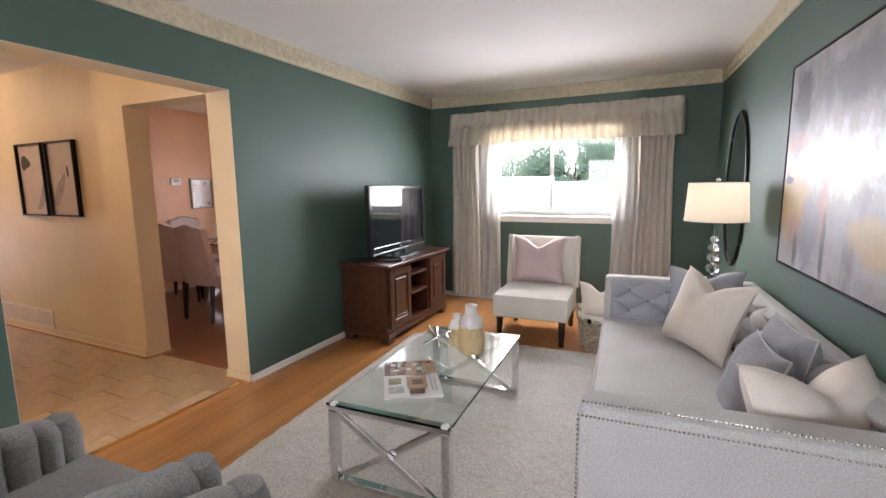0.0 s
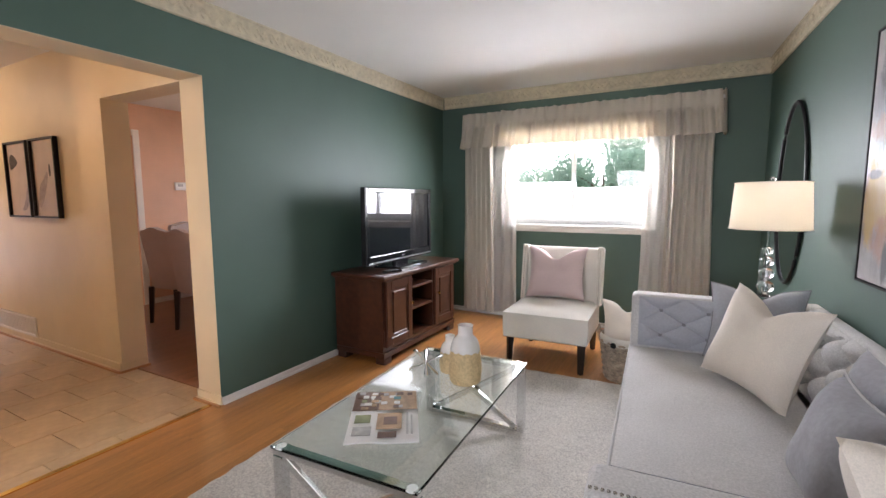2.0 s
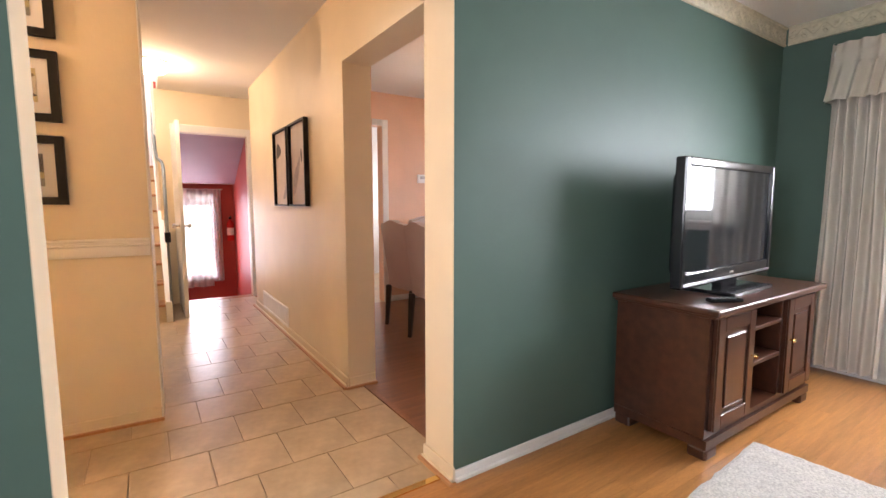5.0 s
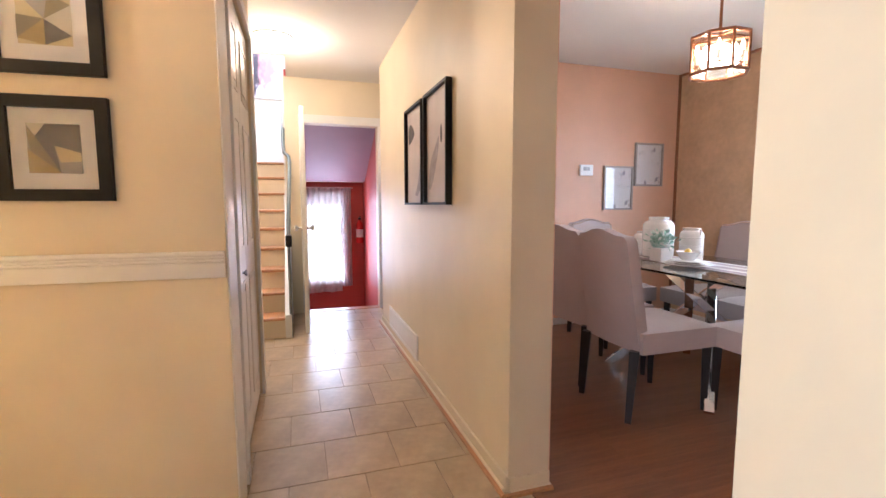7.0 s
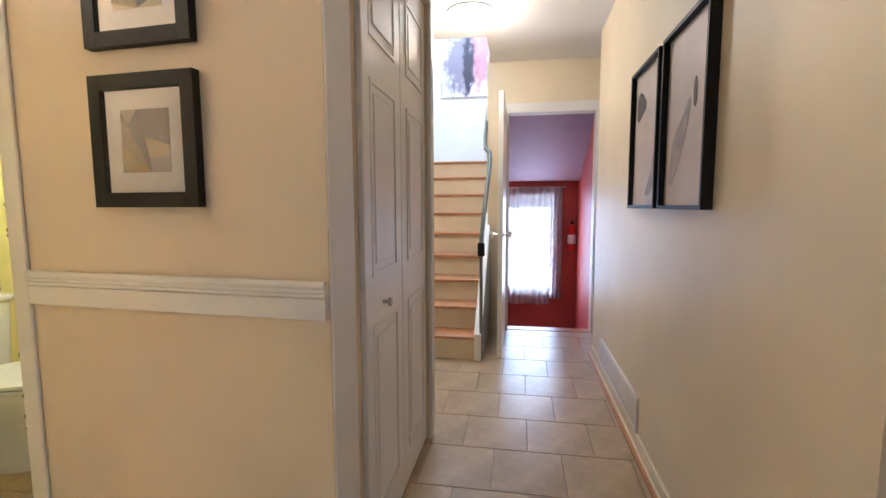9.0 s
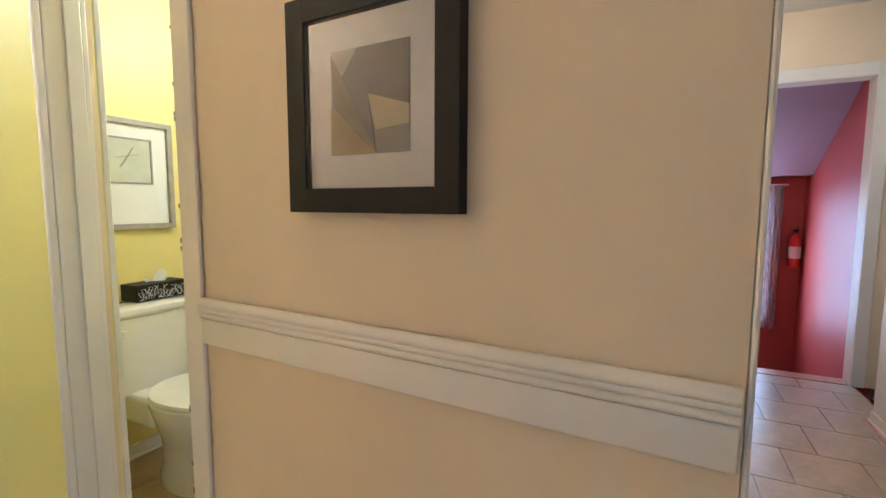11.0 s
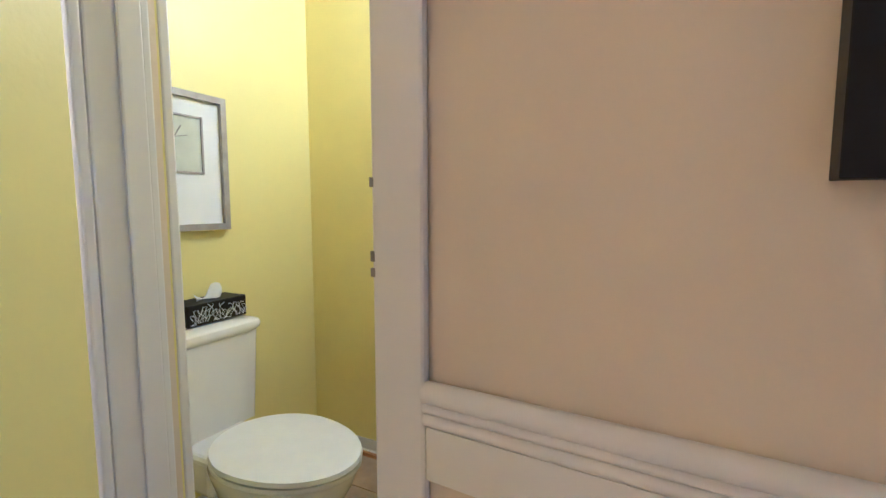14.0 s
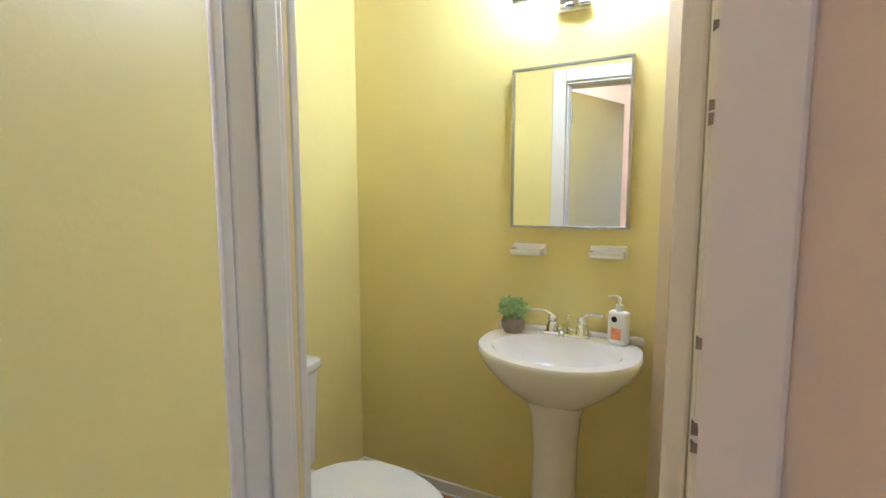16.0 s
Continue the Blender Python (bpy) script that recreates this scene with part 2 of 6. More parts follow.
# landing behind the stair door
structure("wall_landing", boxes((-8.25, 1.50, -1.2, -8.15, 3.0, 3.0), (-8.15, 2.45, -1.2, XD - 0.12, 2.55, 2.5), (-8.15, 1.475, -1.2, XD - 0.121, 1.50, 2.5)), RED, "red painted landing walls", "wall")
structure("floor_landing", boxes((-8.15, 1.5, -1.3, XD - 0.12, 2.45, -1.2)), OAK, "landing floor below the hall", "floor")
structure("ceiling_landing", boxes((-8.15, 1.5, 2.45, XD - 0.12, 2.45, 2.55)), CEIL, "landing ceiling", "ceiling")
structure("wall_upper", boxes((-9.3, 0.35, 0, -9.2, 3.0, 5.2), (-9.2, 1.5, 2.5, -5.97, 1.6, 5.2), (-8.15, 1.45, 0, XD - 0.12, 1.4745, 2.5)), WHITE, "white walls of the upper stairwell", "wall")


# ---- shaping helpers ----
def lathe(bm, profile, seg=24, at=(0, 0, 0), m=None):
    """A turned solid from (radius, height) pairs."""
    rings, made = [], []
    for r, z in profile:
        if r < 1e-5:
            rings.append([bm.verts.new((at[0], at[1], at[2] + z))])
        else:
            rings.append([bm.verts.new((at[0] + r * math.cos(2 * math.pi * k / seg), at[1] + r * math.sin(2 * math.pi * k / seg), at[2] + z)) for k in range(seg)])
    for a, b in zip(rings, rings[1:]):
        for k in range(seg):
            q = [a[k % len(a)], a[(k + 1) % len(a)], b[(k + 1) % len(b)], b[k % len(b)]]
            q = list(dict.fromkeys(q))
            if len(q) > 2:
                bm.faces.new(q)
    for r in (rings[0], rings[-1]):
        if len(r) > 2:
            bm.faces.new(r)
    made = [v for r in rings for v in r]
    if m:
        bmesh.ops.transform(bm, matrix=m, verts=made)
    return bm


def L(profile, seg=24, at=(0, 0, 0), m=None):
    return lathe(bmesh.new(), profile, seg, at, m)


def tube(bm, points, r, seg=8):
    """A round bar along points; r may be one radius or one per point."""
    pts = [Vector(p) for p in points]
    rad = r if isinstance(r, (list, tuple)) else [r] * len(pts)
    rings = []
    for k, p in enumerate(pts):
        d = (pts[min(k + 1, len(pts) - 1)] - pts[max(k - 1, 0)]).normalized()
        side = d.cross(Vector((0, 0, 1)) if abs(d.z) < 0.9 else Vector((1, 0, 0))).normalized()
        up = side.cross(d)
        rings.append([bm.verts.new(p + rad[k] * (math.cos(a) * side + math.sin(a) * up)) for a in (2 * math.pi * n / seg for n in range(seg))])
    for a, b in zip(rings, rings[1:]):
        for k in range(seg):
            bm.faces.new([a[k], a[(k + 1) % seg], b[(k + 1) % seg], b[k]])
    bm.faces.new(rings[0])
    bm.faces.new(rings[-1])
    return bm


def T(points, r, seg=8):
    return tube(bmesh.new(), points, r, seg)


def bar(bm, a, b, w, h):
    """A flat square-section bar from a to b."""
    a, b = Vector(a), Vector(b)
    d = b - a
    box(bm, 0, -w / 2, -h / 2, d.length, w / 2, h / 2, 0.002, 1, Matrix.Translation(a) @ d.to_track_quat("X", "Z").to_matrix().to_4x4())
    return bm


def surface(bm, nu, nv, f, thick=None):
    """A grid of f(u, v), u and v from 0 to 1; with a thickness vector it is a closed slab."""
    def grid(shift):
        return [[bm.verts.new(Vector(f(i / nu, j / nv)) + shift) for j in range(nv + 1)] for i in range(nu + 1)]
    g = grid(Vector((0, 0, 0)))
    for i in range(nu):
        for j in range(nv):
            bm.faces.new([g[i][j], g[i + 1][j], g[i + 1][j + 1], g[i][j + 1]])
    if thick:
        h = grid(Vector(thick))
        for i in range(nu):
            for j in range(nv):
                bm.faces.new([h[i][j], h[i][j + 1], h[i + 1][j + 1], h[i + 1][j]])
        rim = [(i, 0) for i in range(nu)] + [(nu, j) for j in range(nv)] + [(i, nv) for i in range(nu, 0, -1)] + [(0, j) for j in range(nv, 0, -1)]
        for a, b in zip(rim, rim[1:] + rim[:1]):
            bm.faces.new([g[a[0]][a[1]], h[a[0]][a[1]], h[b[0]][b[1]], g[b[0]][b[1]]])
    return bm


def pillow_mesh(w, h, t, chop=0.0, seed=0):
    """A stuffed square cushion standing on its edge in the xz plane, corners drawn out, with a dent in its top."""
    bm = bmesh.new()
    n = 22

    def point(u, v, s):
        a, b = 2 * u - 1, 2 * v - 1
        x = a * w / 2 * (0.88 + 0.12 * b * b)
        z = b * h / 2 * (0.88 + 0.12 * a * a)
        z -= chop * h * math.exp(-(a / 0.35) ** 2) * max(0, b) ** 3
        y = s * t / 2 * ((1 - a ** 4) * (1 - b ** 4)) ** 0.6
        y *= 1 - 0.5 * (chop > 0) * math.exp(-(a / 0.18) ** 2) * max(0, b)
        y += 0.008 * noise.noise(Vector((a * 2 + seed, b * 2, s * 3)))  * (1 - a * a) * (1 - b * b)
        return (x, y, z + h / 2)
    grids = []
    for s in (1, -1):
        grids.append([[None] * (n + 1) for _ in range(n + 1)])
        for i in range(n + 1):
            for j in range(n + 1):
                edge = i in (0, n) or j in (0, n)
                grids[-1][i][j] = grids[0][i][j] if s == -1 and edge else bm.verts.new(point(i / n, j / n, s))
        g = grids[-1]
        for i in range(n):
            for j in range(n):
                bm.faces.new([g[i][j], g[i + 1][j], g[i + 1][j + 1], g[i][j + 1]])
    return bm


def rim_points(w, h, chop=0.0):
    out = []
    for k in range(81):
        q = k / 20
        side, p = int(q) % 4, (q % 1) * 2 - 1
        a, b = ((p, -1), (1, p), (-p, 1), (-1, -p))[side]
        z = b * h / 2 * (0.88 + 0.12 * a * a) - chop * h * math.exp(-(a / 0.35) ** 2) * max(0, b) ** 3
        out.append((a * w / 2 * (0.88 + 0.12 * b * b), 0, z + h / 2))
    return out


def pillow(place, w, h, t, mat, label, chop=0.12, piping=None, seed=0, name="throw_pillow"):
    ob = base(name, place, label, "pillow", "pillows on the seats")
    part("cover", pillow_mesh(w, h, t, chop, seed), mat, ob, smooth=True)
    if piping:
        part("piping", T(rim_points(w, h, chop), 0.0038, 6), piping, ob, "braided edge cord", smooth=True)
    return ob


def framed(bm, w, h, fw, d):
    """A picture frame in the xz plane, front towards -y, its back at y = 0, lower left corner at the origin."""
    for a in ((0, -d, 0, fw, 0, h), (w - fw, -d, 0, w, 0, h), (fw, -d, 0, w - fw, 0, fw), (fw, -d, h - fw, w - fw, 0, h)):
        box(bm, *a, 0.0005, 1)
    return bm


def polygon(points, y):
    bm = bmesh.new()
    a = [bm.verts.new((x, y, z)) for x, z in points]
    b = [bm.verts.new((x, y + 0.0008, z)) for x, z in points]
    bm.faces.new(a)
    bm.faces.new(b[::-1])
    for k in range(len(a)):
        bm.faces.new([a[k], a[k - 1], b[k - 1], b[k]])
    return bm


# ---- more materials ----
def cloth(name, colour, scale=350.0, translucent=0.0, amount=0.08):
    m = material(name, colour, 0.9, vary=0.05, scale=5, grain=amount, grain_scale=scale, bump=0.25, bump_scale=scale, spec=0.2, sheen=0.2)
    if translucent:
        t = m.node_tree
        b, out = t.nodes["Principled BSDF"], t.nodes["Material Output"]
        tr = t.nodes.new("ShaderNodeBsdfTranslucent")
        tr.inputs[0].default_value = (*colour, 1)
        mix = t.nodes.new("ShaderNodeMixShader")
        mix.inputs[0].default_value = translucent
        t.links.new(b.outputs[0], mix.inputs[1])
        t.links.new(tr.outputs[0], mix.inputs[2])
        t.links.new(mix.outputs[0], out.inputs[0])
    return m


def glass(name, colour=(1, 1, 1), rough=0.0, ior=1.45):
    m = material(name, colour, rough, transmit=1.0)
    m.node_tree.nodes["Principled BSDF"].inputs["IOR"].default_value = ior
    return m


def glow(name, colour, strength):
    return material(name, (0.9, 0.88, 0.82), 0.5, emit=colour, strength=strength)


SOFA = cloth("pale_grey_linen", (0.54, 0.525, 0.505), 170, amount=0.16)
SOFASILVER = cloth("silver_grey_velvet", (0.40, 0.41, 0.44), 90, amount=0.05)
GREYVEL = cloth("blue_grey_velvet", (0.27, 0.265, 0.28), 60, amount=0.08)
IVORY = cloth("ivory_cotton", (0.78, 0.70, 0.60), 300)
BLUSH = cloth("blush_linen", (0.62, 0.48, 0.46), 260)
OFFWHITE = cloth("off_white_linen", (0.72, 0.68, 0.60), 320)
ARMGREY = cloth("grey_boucle", (0.23, 0.225, 0.22), 140, amount=0.25)
TAUPE = cloth("taupe_linen", (0.46, 0.385, 0.36), 320)
RUGWOOL = cloth("cream_wool_pile", (0.52, 0.49, 0.44), 120, amount=0.28)
DRAPE = cloth("natural_linen_drape", (0.76, 0.71, 0.62), 240, translucent=0.2)
SHEER = cloth("white_sheer", (0.80, 0.78, 0.74), 400, translucent=0.6)
VALANCE = cloth("ecru_valance_cotton", (0.72, 0.66, 0.56), 260, translucent=0.3)
BRAID = cloth("pale_grey_braid", (0.50, 0.48, 0.47), 500)
NAIL = material("nailhead_metal", (0.62, 0.58, 0.52), 0.25, 1.0)
CHROME = material("polished_chrome", (0.80, 0.80, 0.81), 0.06, 1.0, vary=0.02)
STEEL = material("brushed_steel", (0.42, 0.43, 0.45), 0.3, 1.0, vary=0.1, scale=20)
RAILGREY = material("grey_painted_rail", (0.15, 0.165, 0.16), 0.4, vary=0.15, scale=20)
BRASS = material("polished_brass", (0.78, 0.54, 0.20), 0.14, 1.0, vary=0.08, scale=30)
WALNUT = material("dark_walnut", (0.062, 0.021, 0.010), 0.3, vary=0.22, scale=3, grain=0.14, grain_scale=30, bump=0.05, stretch=(8, 1, 8), coat=0.25)
ESPRESSO = material("espresso_wood", (0.014, 0.010, 0.008), 0.42, vary=0.2, scale=20, coat=0.06)
BLACKGLOSS = material("black_gloss_plastic", (0.012, 0.012, 0.014), 0.12, spec=0.6, vary=0.05)
SCREEN = material("dark_screen", (0.010, 0.011, 0.014), 0.05, spec=0.7, vary=0.05)
BLACKWOOD = material("black_frame_wood", (0.010, 0.0095, 0.009), 0.5, spec=0.25, vary=0.2, scale=30, bump=0.05)
BLACKIRON = material("black_iron", (0.015, 0.015, 0.016), 0.4, 0.6, vary=0.1)
PAPER = material("white_mat_board", (0.80, 0.79, 0.76), 0.8, vary=0.02, scale=12)
SILVERWOOD = material("silver_grey_frame", (0.36, 0.33, 0.30), 0.4, 0.2, vary=0.12, scale=30)
MIRROR = material("mirror_glass", (0.9, 0.92, 0.92), 0.01, 1.0)
GLASS = glass("clear_glass")
TABLEGLASS = glass("table_glass", (0.90, 0.97, 0.94))
CRYSTAL = glass("crystal_glass", (0.97, 0.97, 0.97), ior=1.5)
PORCELAIN = material("white_porcelain", (0.82, 0.79, 0.73), 0.12, vary=0.02, scale=8, coat=0.4)
GLAZE = material("white_glaze", (0.78, 0.75, 0.70), 0.22, vary=0.04, scale=15, coat=0.3)
SANDCLAY = material("sand_clay", (0.62, 0.46, 0.24), 0.75, vary=0.12, scale=12, grain=0.15, grain_scale=90, bump=0.3)
WICKER = material("wicker", (0.34, 0.27, 0.20), 0.7, vary=0.35, scale=25, grain=0.2, grain_scale=120, bump=0.3)
SHADE = cloth("lamp_shade_linen", (0.82, 0.77, 0.68), 400, translucent=0.6)
PLASTIC = material("white_plastic", (0.80, 0.79, 0.76), 0.3, vary=0.02, scale=20)
TREADWOOD = material("stair_tread_oak", (0.46, 0.22, 0.09), 0.35, vary=0.15, scale=8, grain=0.15, grain_scale=50, stretch=(1, 8, 8))
PLASTER = material("ornate_plaster", (0.60, 0.53, 0.38), 0.6, vary=0.12, scale=25, bump=0.3, bump_scale=90)
# Lighter than real leaves: the overexposed garden view is put into the colour.
LEAF = cloth("washed_out_leaf_green", (0.33, 0.46, 0.36), 9, translucent=0.5, amount=0.3)
LEAFLIGHT = cloth("pale_leaf_green", (0.42, 0.56, 0.22), 60, translucent=0.4, amount=0.3)
BARK = material("bark", (0.12, 0.085, 0.06), 0.9, vary=0.3, scale=12, bump=0.6)
STONEPOT = material("grey_brown_pot", (0.25, 0.21, 0.18), 0.6, vary=0.15, scale=40, bump=0.1)
REDPAINT = material("extinguisher_red", (0.55, 0.03, 0.025), 0.25, vary=0.05)
GRASS = material("pale_drive", (0.42, 0.42, 0.38), 0.9, vary=0.3, scale=3, grain=0.3, grain_scale=60, bump=0.5)


def art_material(name, ground, patches, scale=2.2):
    """Abstract brushwork: soft patches of paint over a ground, stretched downwards."""
    m = material(name, ground, 0.42, bump=0.35, bump_scale=40, spec=0.35)
    t = m.node_tree
    b = t.nodes["Principled BSDF"]
    co = t.nodes.new("ShaderNodeTexCoord")
    last = None
    for k, (colour, low, high, sx, sz) in enumerate(patches):
        mp = t.nodes.new("ShaderNodeMapping")
        mp.inputs["Location"].default_value = (3.7 * k, 1.3 * k, 2.1 * k)
        mp.inputs["Scale"].default_value = (sx, sx, sz)
        t.links.new(co.outputs["Object"], mp.inputs[0])
        n = t.nodes.new("ShaderNodeTexNoise")
        n.inputs["Scale"].default_value = scale
        n.inputs["Detail"].default_value = 6
        n.inputs["Roughness"].default_value = 0.62
        t.links.new(mp.outputs[0], n.inputs["Vector"])
        r = t.nodes.new("ShaderNodeMapRange")
        r.inputs["From Min"].default_value, r.inputs["From Max"].default_value = low, high
        t.links.new(n.outputs["Fac"], r.inputs[0])
        mix = t.nodes.new("ShaderNodeMixRGB")
        t.links.new(r.outputs[0], mix.inputs[0])
        mix.inputs[2].default_value = (*colour, 1)
        if last:
            t.links.new(last.outputs[0], mix.inputs[1])
        else:
            mix.inputs[1].default_value = (*ground, 1)
        last = mix
    t.links.new(last.outputs[0], b.inputs["Base Color"])
    return m


def painted(name, ground, patches):
    """Oil paint: soft ragged patches (colour, centre x, centre z, half width, half height, strength) over a mottled ground."""
    m = art_material(name, ground, [((ground[0] * 1.35, ground[1] * 1.35, ground[2] * 1.4), 0.42, 0.62, 1.0, 1.6), ((ground[0] * 0.75, ground[1] * 0.74, ground[2] * 0.76), 0.52, 0.66, 2.5, 1.0)], 2.5)
    t = m.node_tree
    b = t.nodes["Principled BSDF"]
    last = b.inputs["Base Color"].links[0].from_socket
    co = t.nodes.new("ShaderNodeTexCoord")
    rough = t.nodes.new("ShaderNodeTexNoise")
    rough.inputs["Scale"].default_value = 9
    rough.inputs["Detail"].default_value = 7
    rough.inputs["Roughness"].default_value = 0.7
    stretch = t.nodes.new("ShaderNodeMapping")
    stretch.inputs["Scale"].default_value = (1.5, 1, 1.0)
    t.links.new(co.outputs["Object"], stretch.inputs[0])
    t.links.new(stretch.outputs[0], rough.inputs["Vector"])
    for colour, cx, cz, w, h, strength in patches:
        mp = t.nodes.new("ShaderNodeMapping")
        mp.inputs["Location"].default_value = (-cx / w, 0, -cz / h)
        mp.inputs["Scale"].default_value = (1 / w, 0, 1 / h)
        t.links.new(co.outputs["Object"], mp.inputs[0])
        ln = t.nodes.new("ShaderNodeVectorMath")
        ln.operation = "LENGTH"
        t.links.new(mp.outputs[0], ln.inputs[0])
        add = t.nodes.new("ShaderNodeMath")
        add.operation = "MULTIPLY_ADD"
        t.links.new(rough.outputs["Fac"], add.inputs[0])
        add.inputs[1].default_value = 2.4
        t.links.new(ln.outputs["Value"], add.inputs[2])
        r = t.nodes.new("ShaderNodeMapRange")
        r.inputs["From Min"].default_value, r.inputs["From Max"].default_value = 2.05, 2.55
        r.inputs["To Min"].default_value, r.inputs["To Max"].default_value = strength, 0.0
        t.links.new(add.outputs[0], r.inputs[0])
        mix = t.nodes.new("ShaderNodeMixRGB")
        t.links.new(r.outputs[0], mix.inputs[0])
        t.links.new(last, mix.inputs[1])
        mix.inputs[2].default_value = (*colour, 1)
        last = mix.outputs[0]
    t.links.new(last, b.inputs["Base Color"])
    bump = [n for n in t.nodes if n.bl_idname == "ShaderNodeBump"][0]
    bump.inputs["Strength"].default_value = 0.8
    t.links.new(rough.outputs["Fac"], bump.inputs["Height"])
    return m


CHAR, OCHRE, RUST, PALE, SLATE = (0.09, 0.085, 0.09), (0.52, 0.34, 0.11), (0.42, 0.21, 0.14), (0.64, 0.64, 0.70), (0.20, 0.20, 0.23)
ABSTRACT = painted("abstract_canvas", (0.31, 0.29, 0.285), [(PALE, 0.45, 0.50, 0.60, 0.13, 0.8), (SLATE, 0.13, 0.68, 0.10, 0.13, 0.8), (CHAR, 0.19, 0.80, 0.09, 0.13, 0.95), (RUST, 0.15, 0.61, 0.13, 0.05, 0.6), (OCHRE, 0.22, 0.33, 0.22, 0.11, 0.85), (OCHRE, 0.07, 0.31, 0.05, 0.13, 0.9), (RUST, 0.22, 0.19, 0.09, 0.08, 0.7), (RUST, 0.52, 0.30, 0.05, 0.12, 0.8), (SLATE, 0.40, 0.21, 0.10, 0.15, 0.9), (CHAR, 0.24, 0.09, 0.025, 0.09, 1.0), (CHAR, 0.56, 0.15, 0.02, 0.12, 1.0), (CHAR, 0.09, 0.43, 0.05, 0.015, 0.9), (SLATE, 0.80, 0.82, 0.40, 0.09, 0.7), (OCHRE, 1.0, 0.22, 0.20, 0.08, 0.7), (SLATE, 1.25, 0.45, 0.15, 0.2, 0.8)])
DARKART = painted("violet_canvas", (0.60, 0.54, 0.60), [((0.20, 0.17, 0.22), 0.30, 0.50, 0.22, 0.40, 0.9), ((0.48, 0.20, 0.24), 0.58, 0.55, 0.13, 0.40, 0.8), ((0.06, 0.05, 0.07), 0.40, 0.45, 0.07, 0.35, 1.0)])
GREYBLOOM = art_material("grey_floral_print", (0.74, 0.71, 0.70), [((0.34, 0.32, 0.35), 0.60, 0.66, 3.0, 2.0), ((0.50, 0.40, 0.37), 0.62, 0.68, 3.0, 2.0)], 4.0)


# ---- living room trim ----
def baseboard(name, a, b, side, mat, h=0.062, label="white painted baseboard"):
    """A skirting board from a to b on the wall; side is the unit vector out of the wall."""
    bm = bmesh.new()
    a, b, n = Vector((*a, 0)), Vector((*b, 0)), Vector((*side, 0))
    d = b - a
    m = Matrix.Translation(a) @ Matrix(((d.normalized().x, n.x, 0, 0), (d.normalized().y, n.y, 0, 0), (0, 0, 1, 0), (0, 0, 0, 1)))
    box(bm, 0, 0, 0, d.length, 0.012, h, 0.003, 2, m)
    box(bm, 0, 0.0125, 0, d.length, 0.026, 0.018, 0.004, 2, m)
    return tagged(part(name, bm, mat), label, "baseboard", kind="structure")


baseboard("baseboard_green", (XG, YN), (XG, YW), (1, 0), WHITE, 0.046)
baseboard("baseboard_green_south", (XG, YB), (XG, YS), (1, 0), WHITE)
baseboard("baseboard_window", (XG + 0.03, YW), (0.92, YW), (0, -1), WHITE, 0.046)
baseboard("baseboard_post", (XH, YN), (XG + 0.012, YN), (0, -1), CREAM, label="cream baseboard on the wall end")


def crown_mesh(length):
    """Ornate frieze: a flat band with beads along both edges and a vine of leaves between them; along +x, out towards -y."""
    bm = bmesh.new()
    box(bm, 0, -0.012, 0, length, 0, 0.128)
    box(bm, 0, -0.024, 0.112, length, -0.0125, 0.128, 0.004, 1)
    box(bm, 0, -0.020, 0, length, -0.0125, 0.012, 0.004, 1)
    k, x = 0, 0.03
    while x < length - 0.03:
        up = 1 if k % 2 else -1
        pts = [(x - 0.03 + 0.06 * q / 5, -0.014, 0.062 + up * 0.026 * math.sin(math.pi * q / 5)) for q in range(6)]
        tube(bm, pts, 0.0055, 5)
        for dx, dz, r in ((0.0, -up * 0.018, 0.016), (0.018, up * 0.005, 0.010), (-0.016, up * 0.006, 0.009)):
            bmesh.ops.create_icosphere(bm, subdivisions=1, radius=r, matrix=Matrix.Translation((x + dx, -0.012, 0.062 + dz)) @ Matrix.Rotation(0.7 * up, 4, "Y") @ Matrix.Diagonal((1.3, 0.55, 0.75, 1)))
        x += 0.06
        k += 1
    return bm


def crown(name, length, place):
    ob = part(name, crown_mesh(length), PLASTER)
    ob.matrix_world = place
    return tagged(ob, "ornate cream plaster frieze with scrolling leaves under the ceiling", "crown moulding", kind="structure")


crown("trim_crown_green", YW - YB, pose(XG, YB, H - 0.13, 0, 0, 90))
crown("trim_crown_window", 3.0, pose(XG + 0.03, YW, H - 0.13))
crown("trim_crown_painting", YW - YB, RIGHT @ pose(0, 0, H - 0.13, 0, 0, -90))

# ---- living room window ----
win = tagged(part("window_1", boxes((WX0, YW + 0.09, WZ0, WX0 + 0.05, YW + 0.16, WZ1), (WX1 - 0.05, YW + 0.09, WZ0, WX1, YW + 0.16, WZ1), (WX0 + 0.05, YW + 0.09, WZ0, WX1 - 0.05, YW + 0.16, WZ0 + 0.05), (WX0 + 0.05, YW + 0.09, WZ1 - 0.05, WX1 - 0.05, YW + 0.16, WZ1)), PLASTIC), "white vinyl sliding window with two panes over the lawn", "window", kind="structure")
part("window_sill", B(WX0 - 0.03, YW - 0.045, WZ0 - 0.035, WX1 + 0.03, YW + 0.09, WZ0, 0.006), WHITE, win)
part("apron", B(WX0, YW - 0.015, WZ0 - 0.075, WX1, YW - 0.001, WZ0 - 0.036, 0.003), WHITE, win)
xm = -0.66
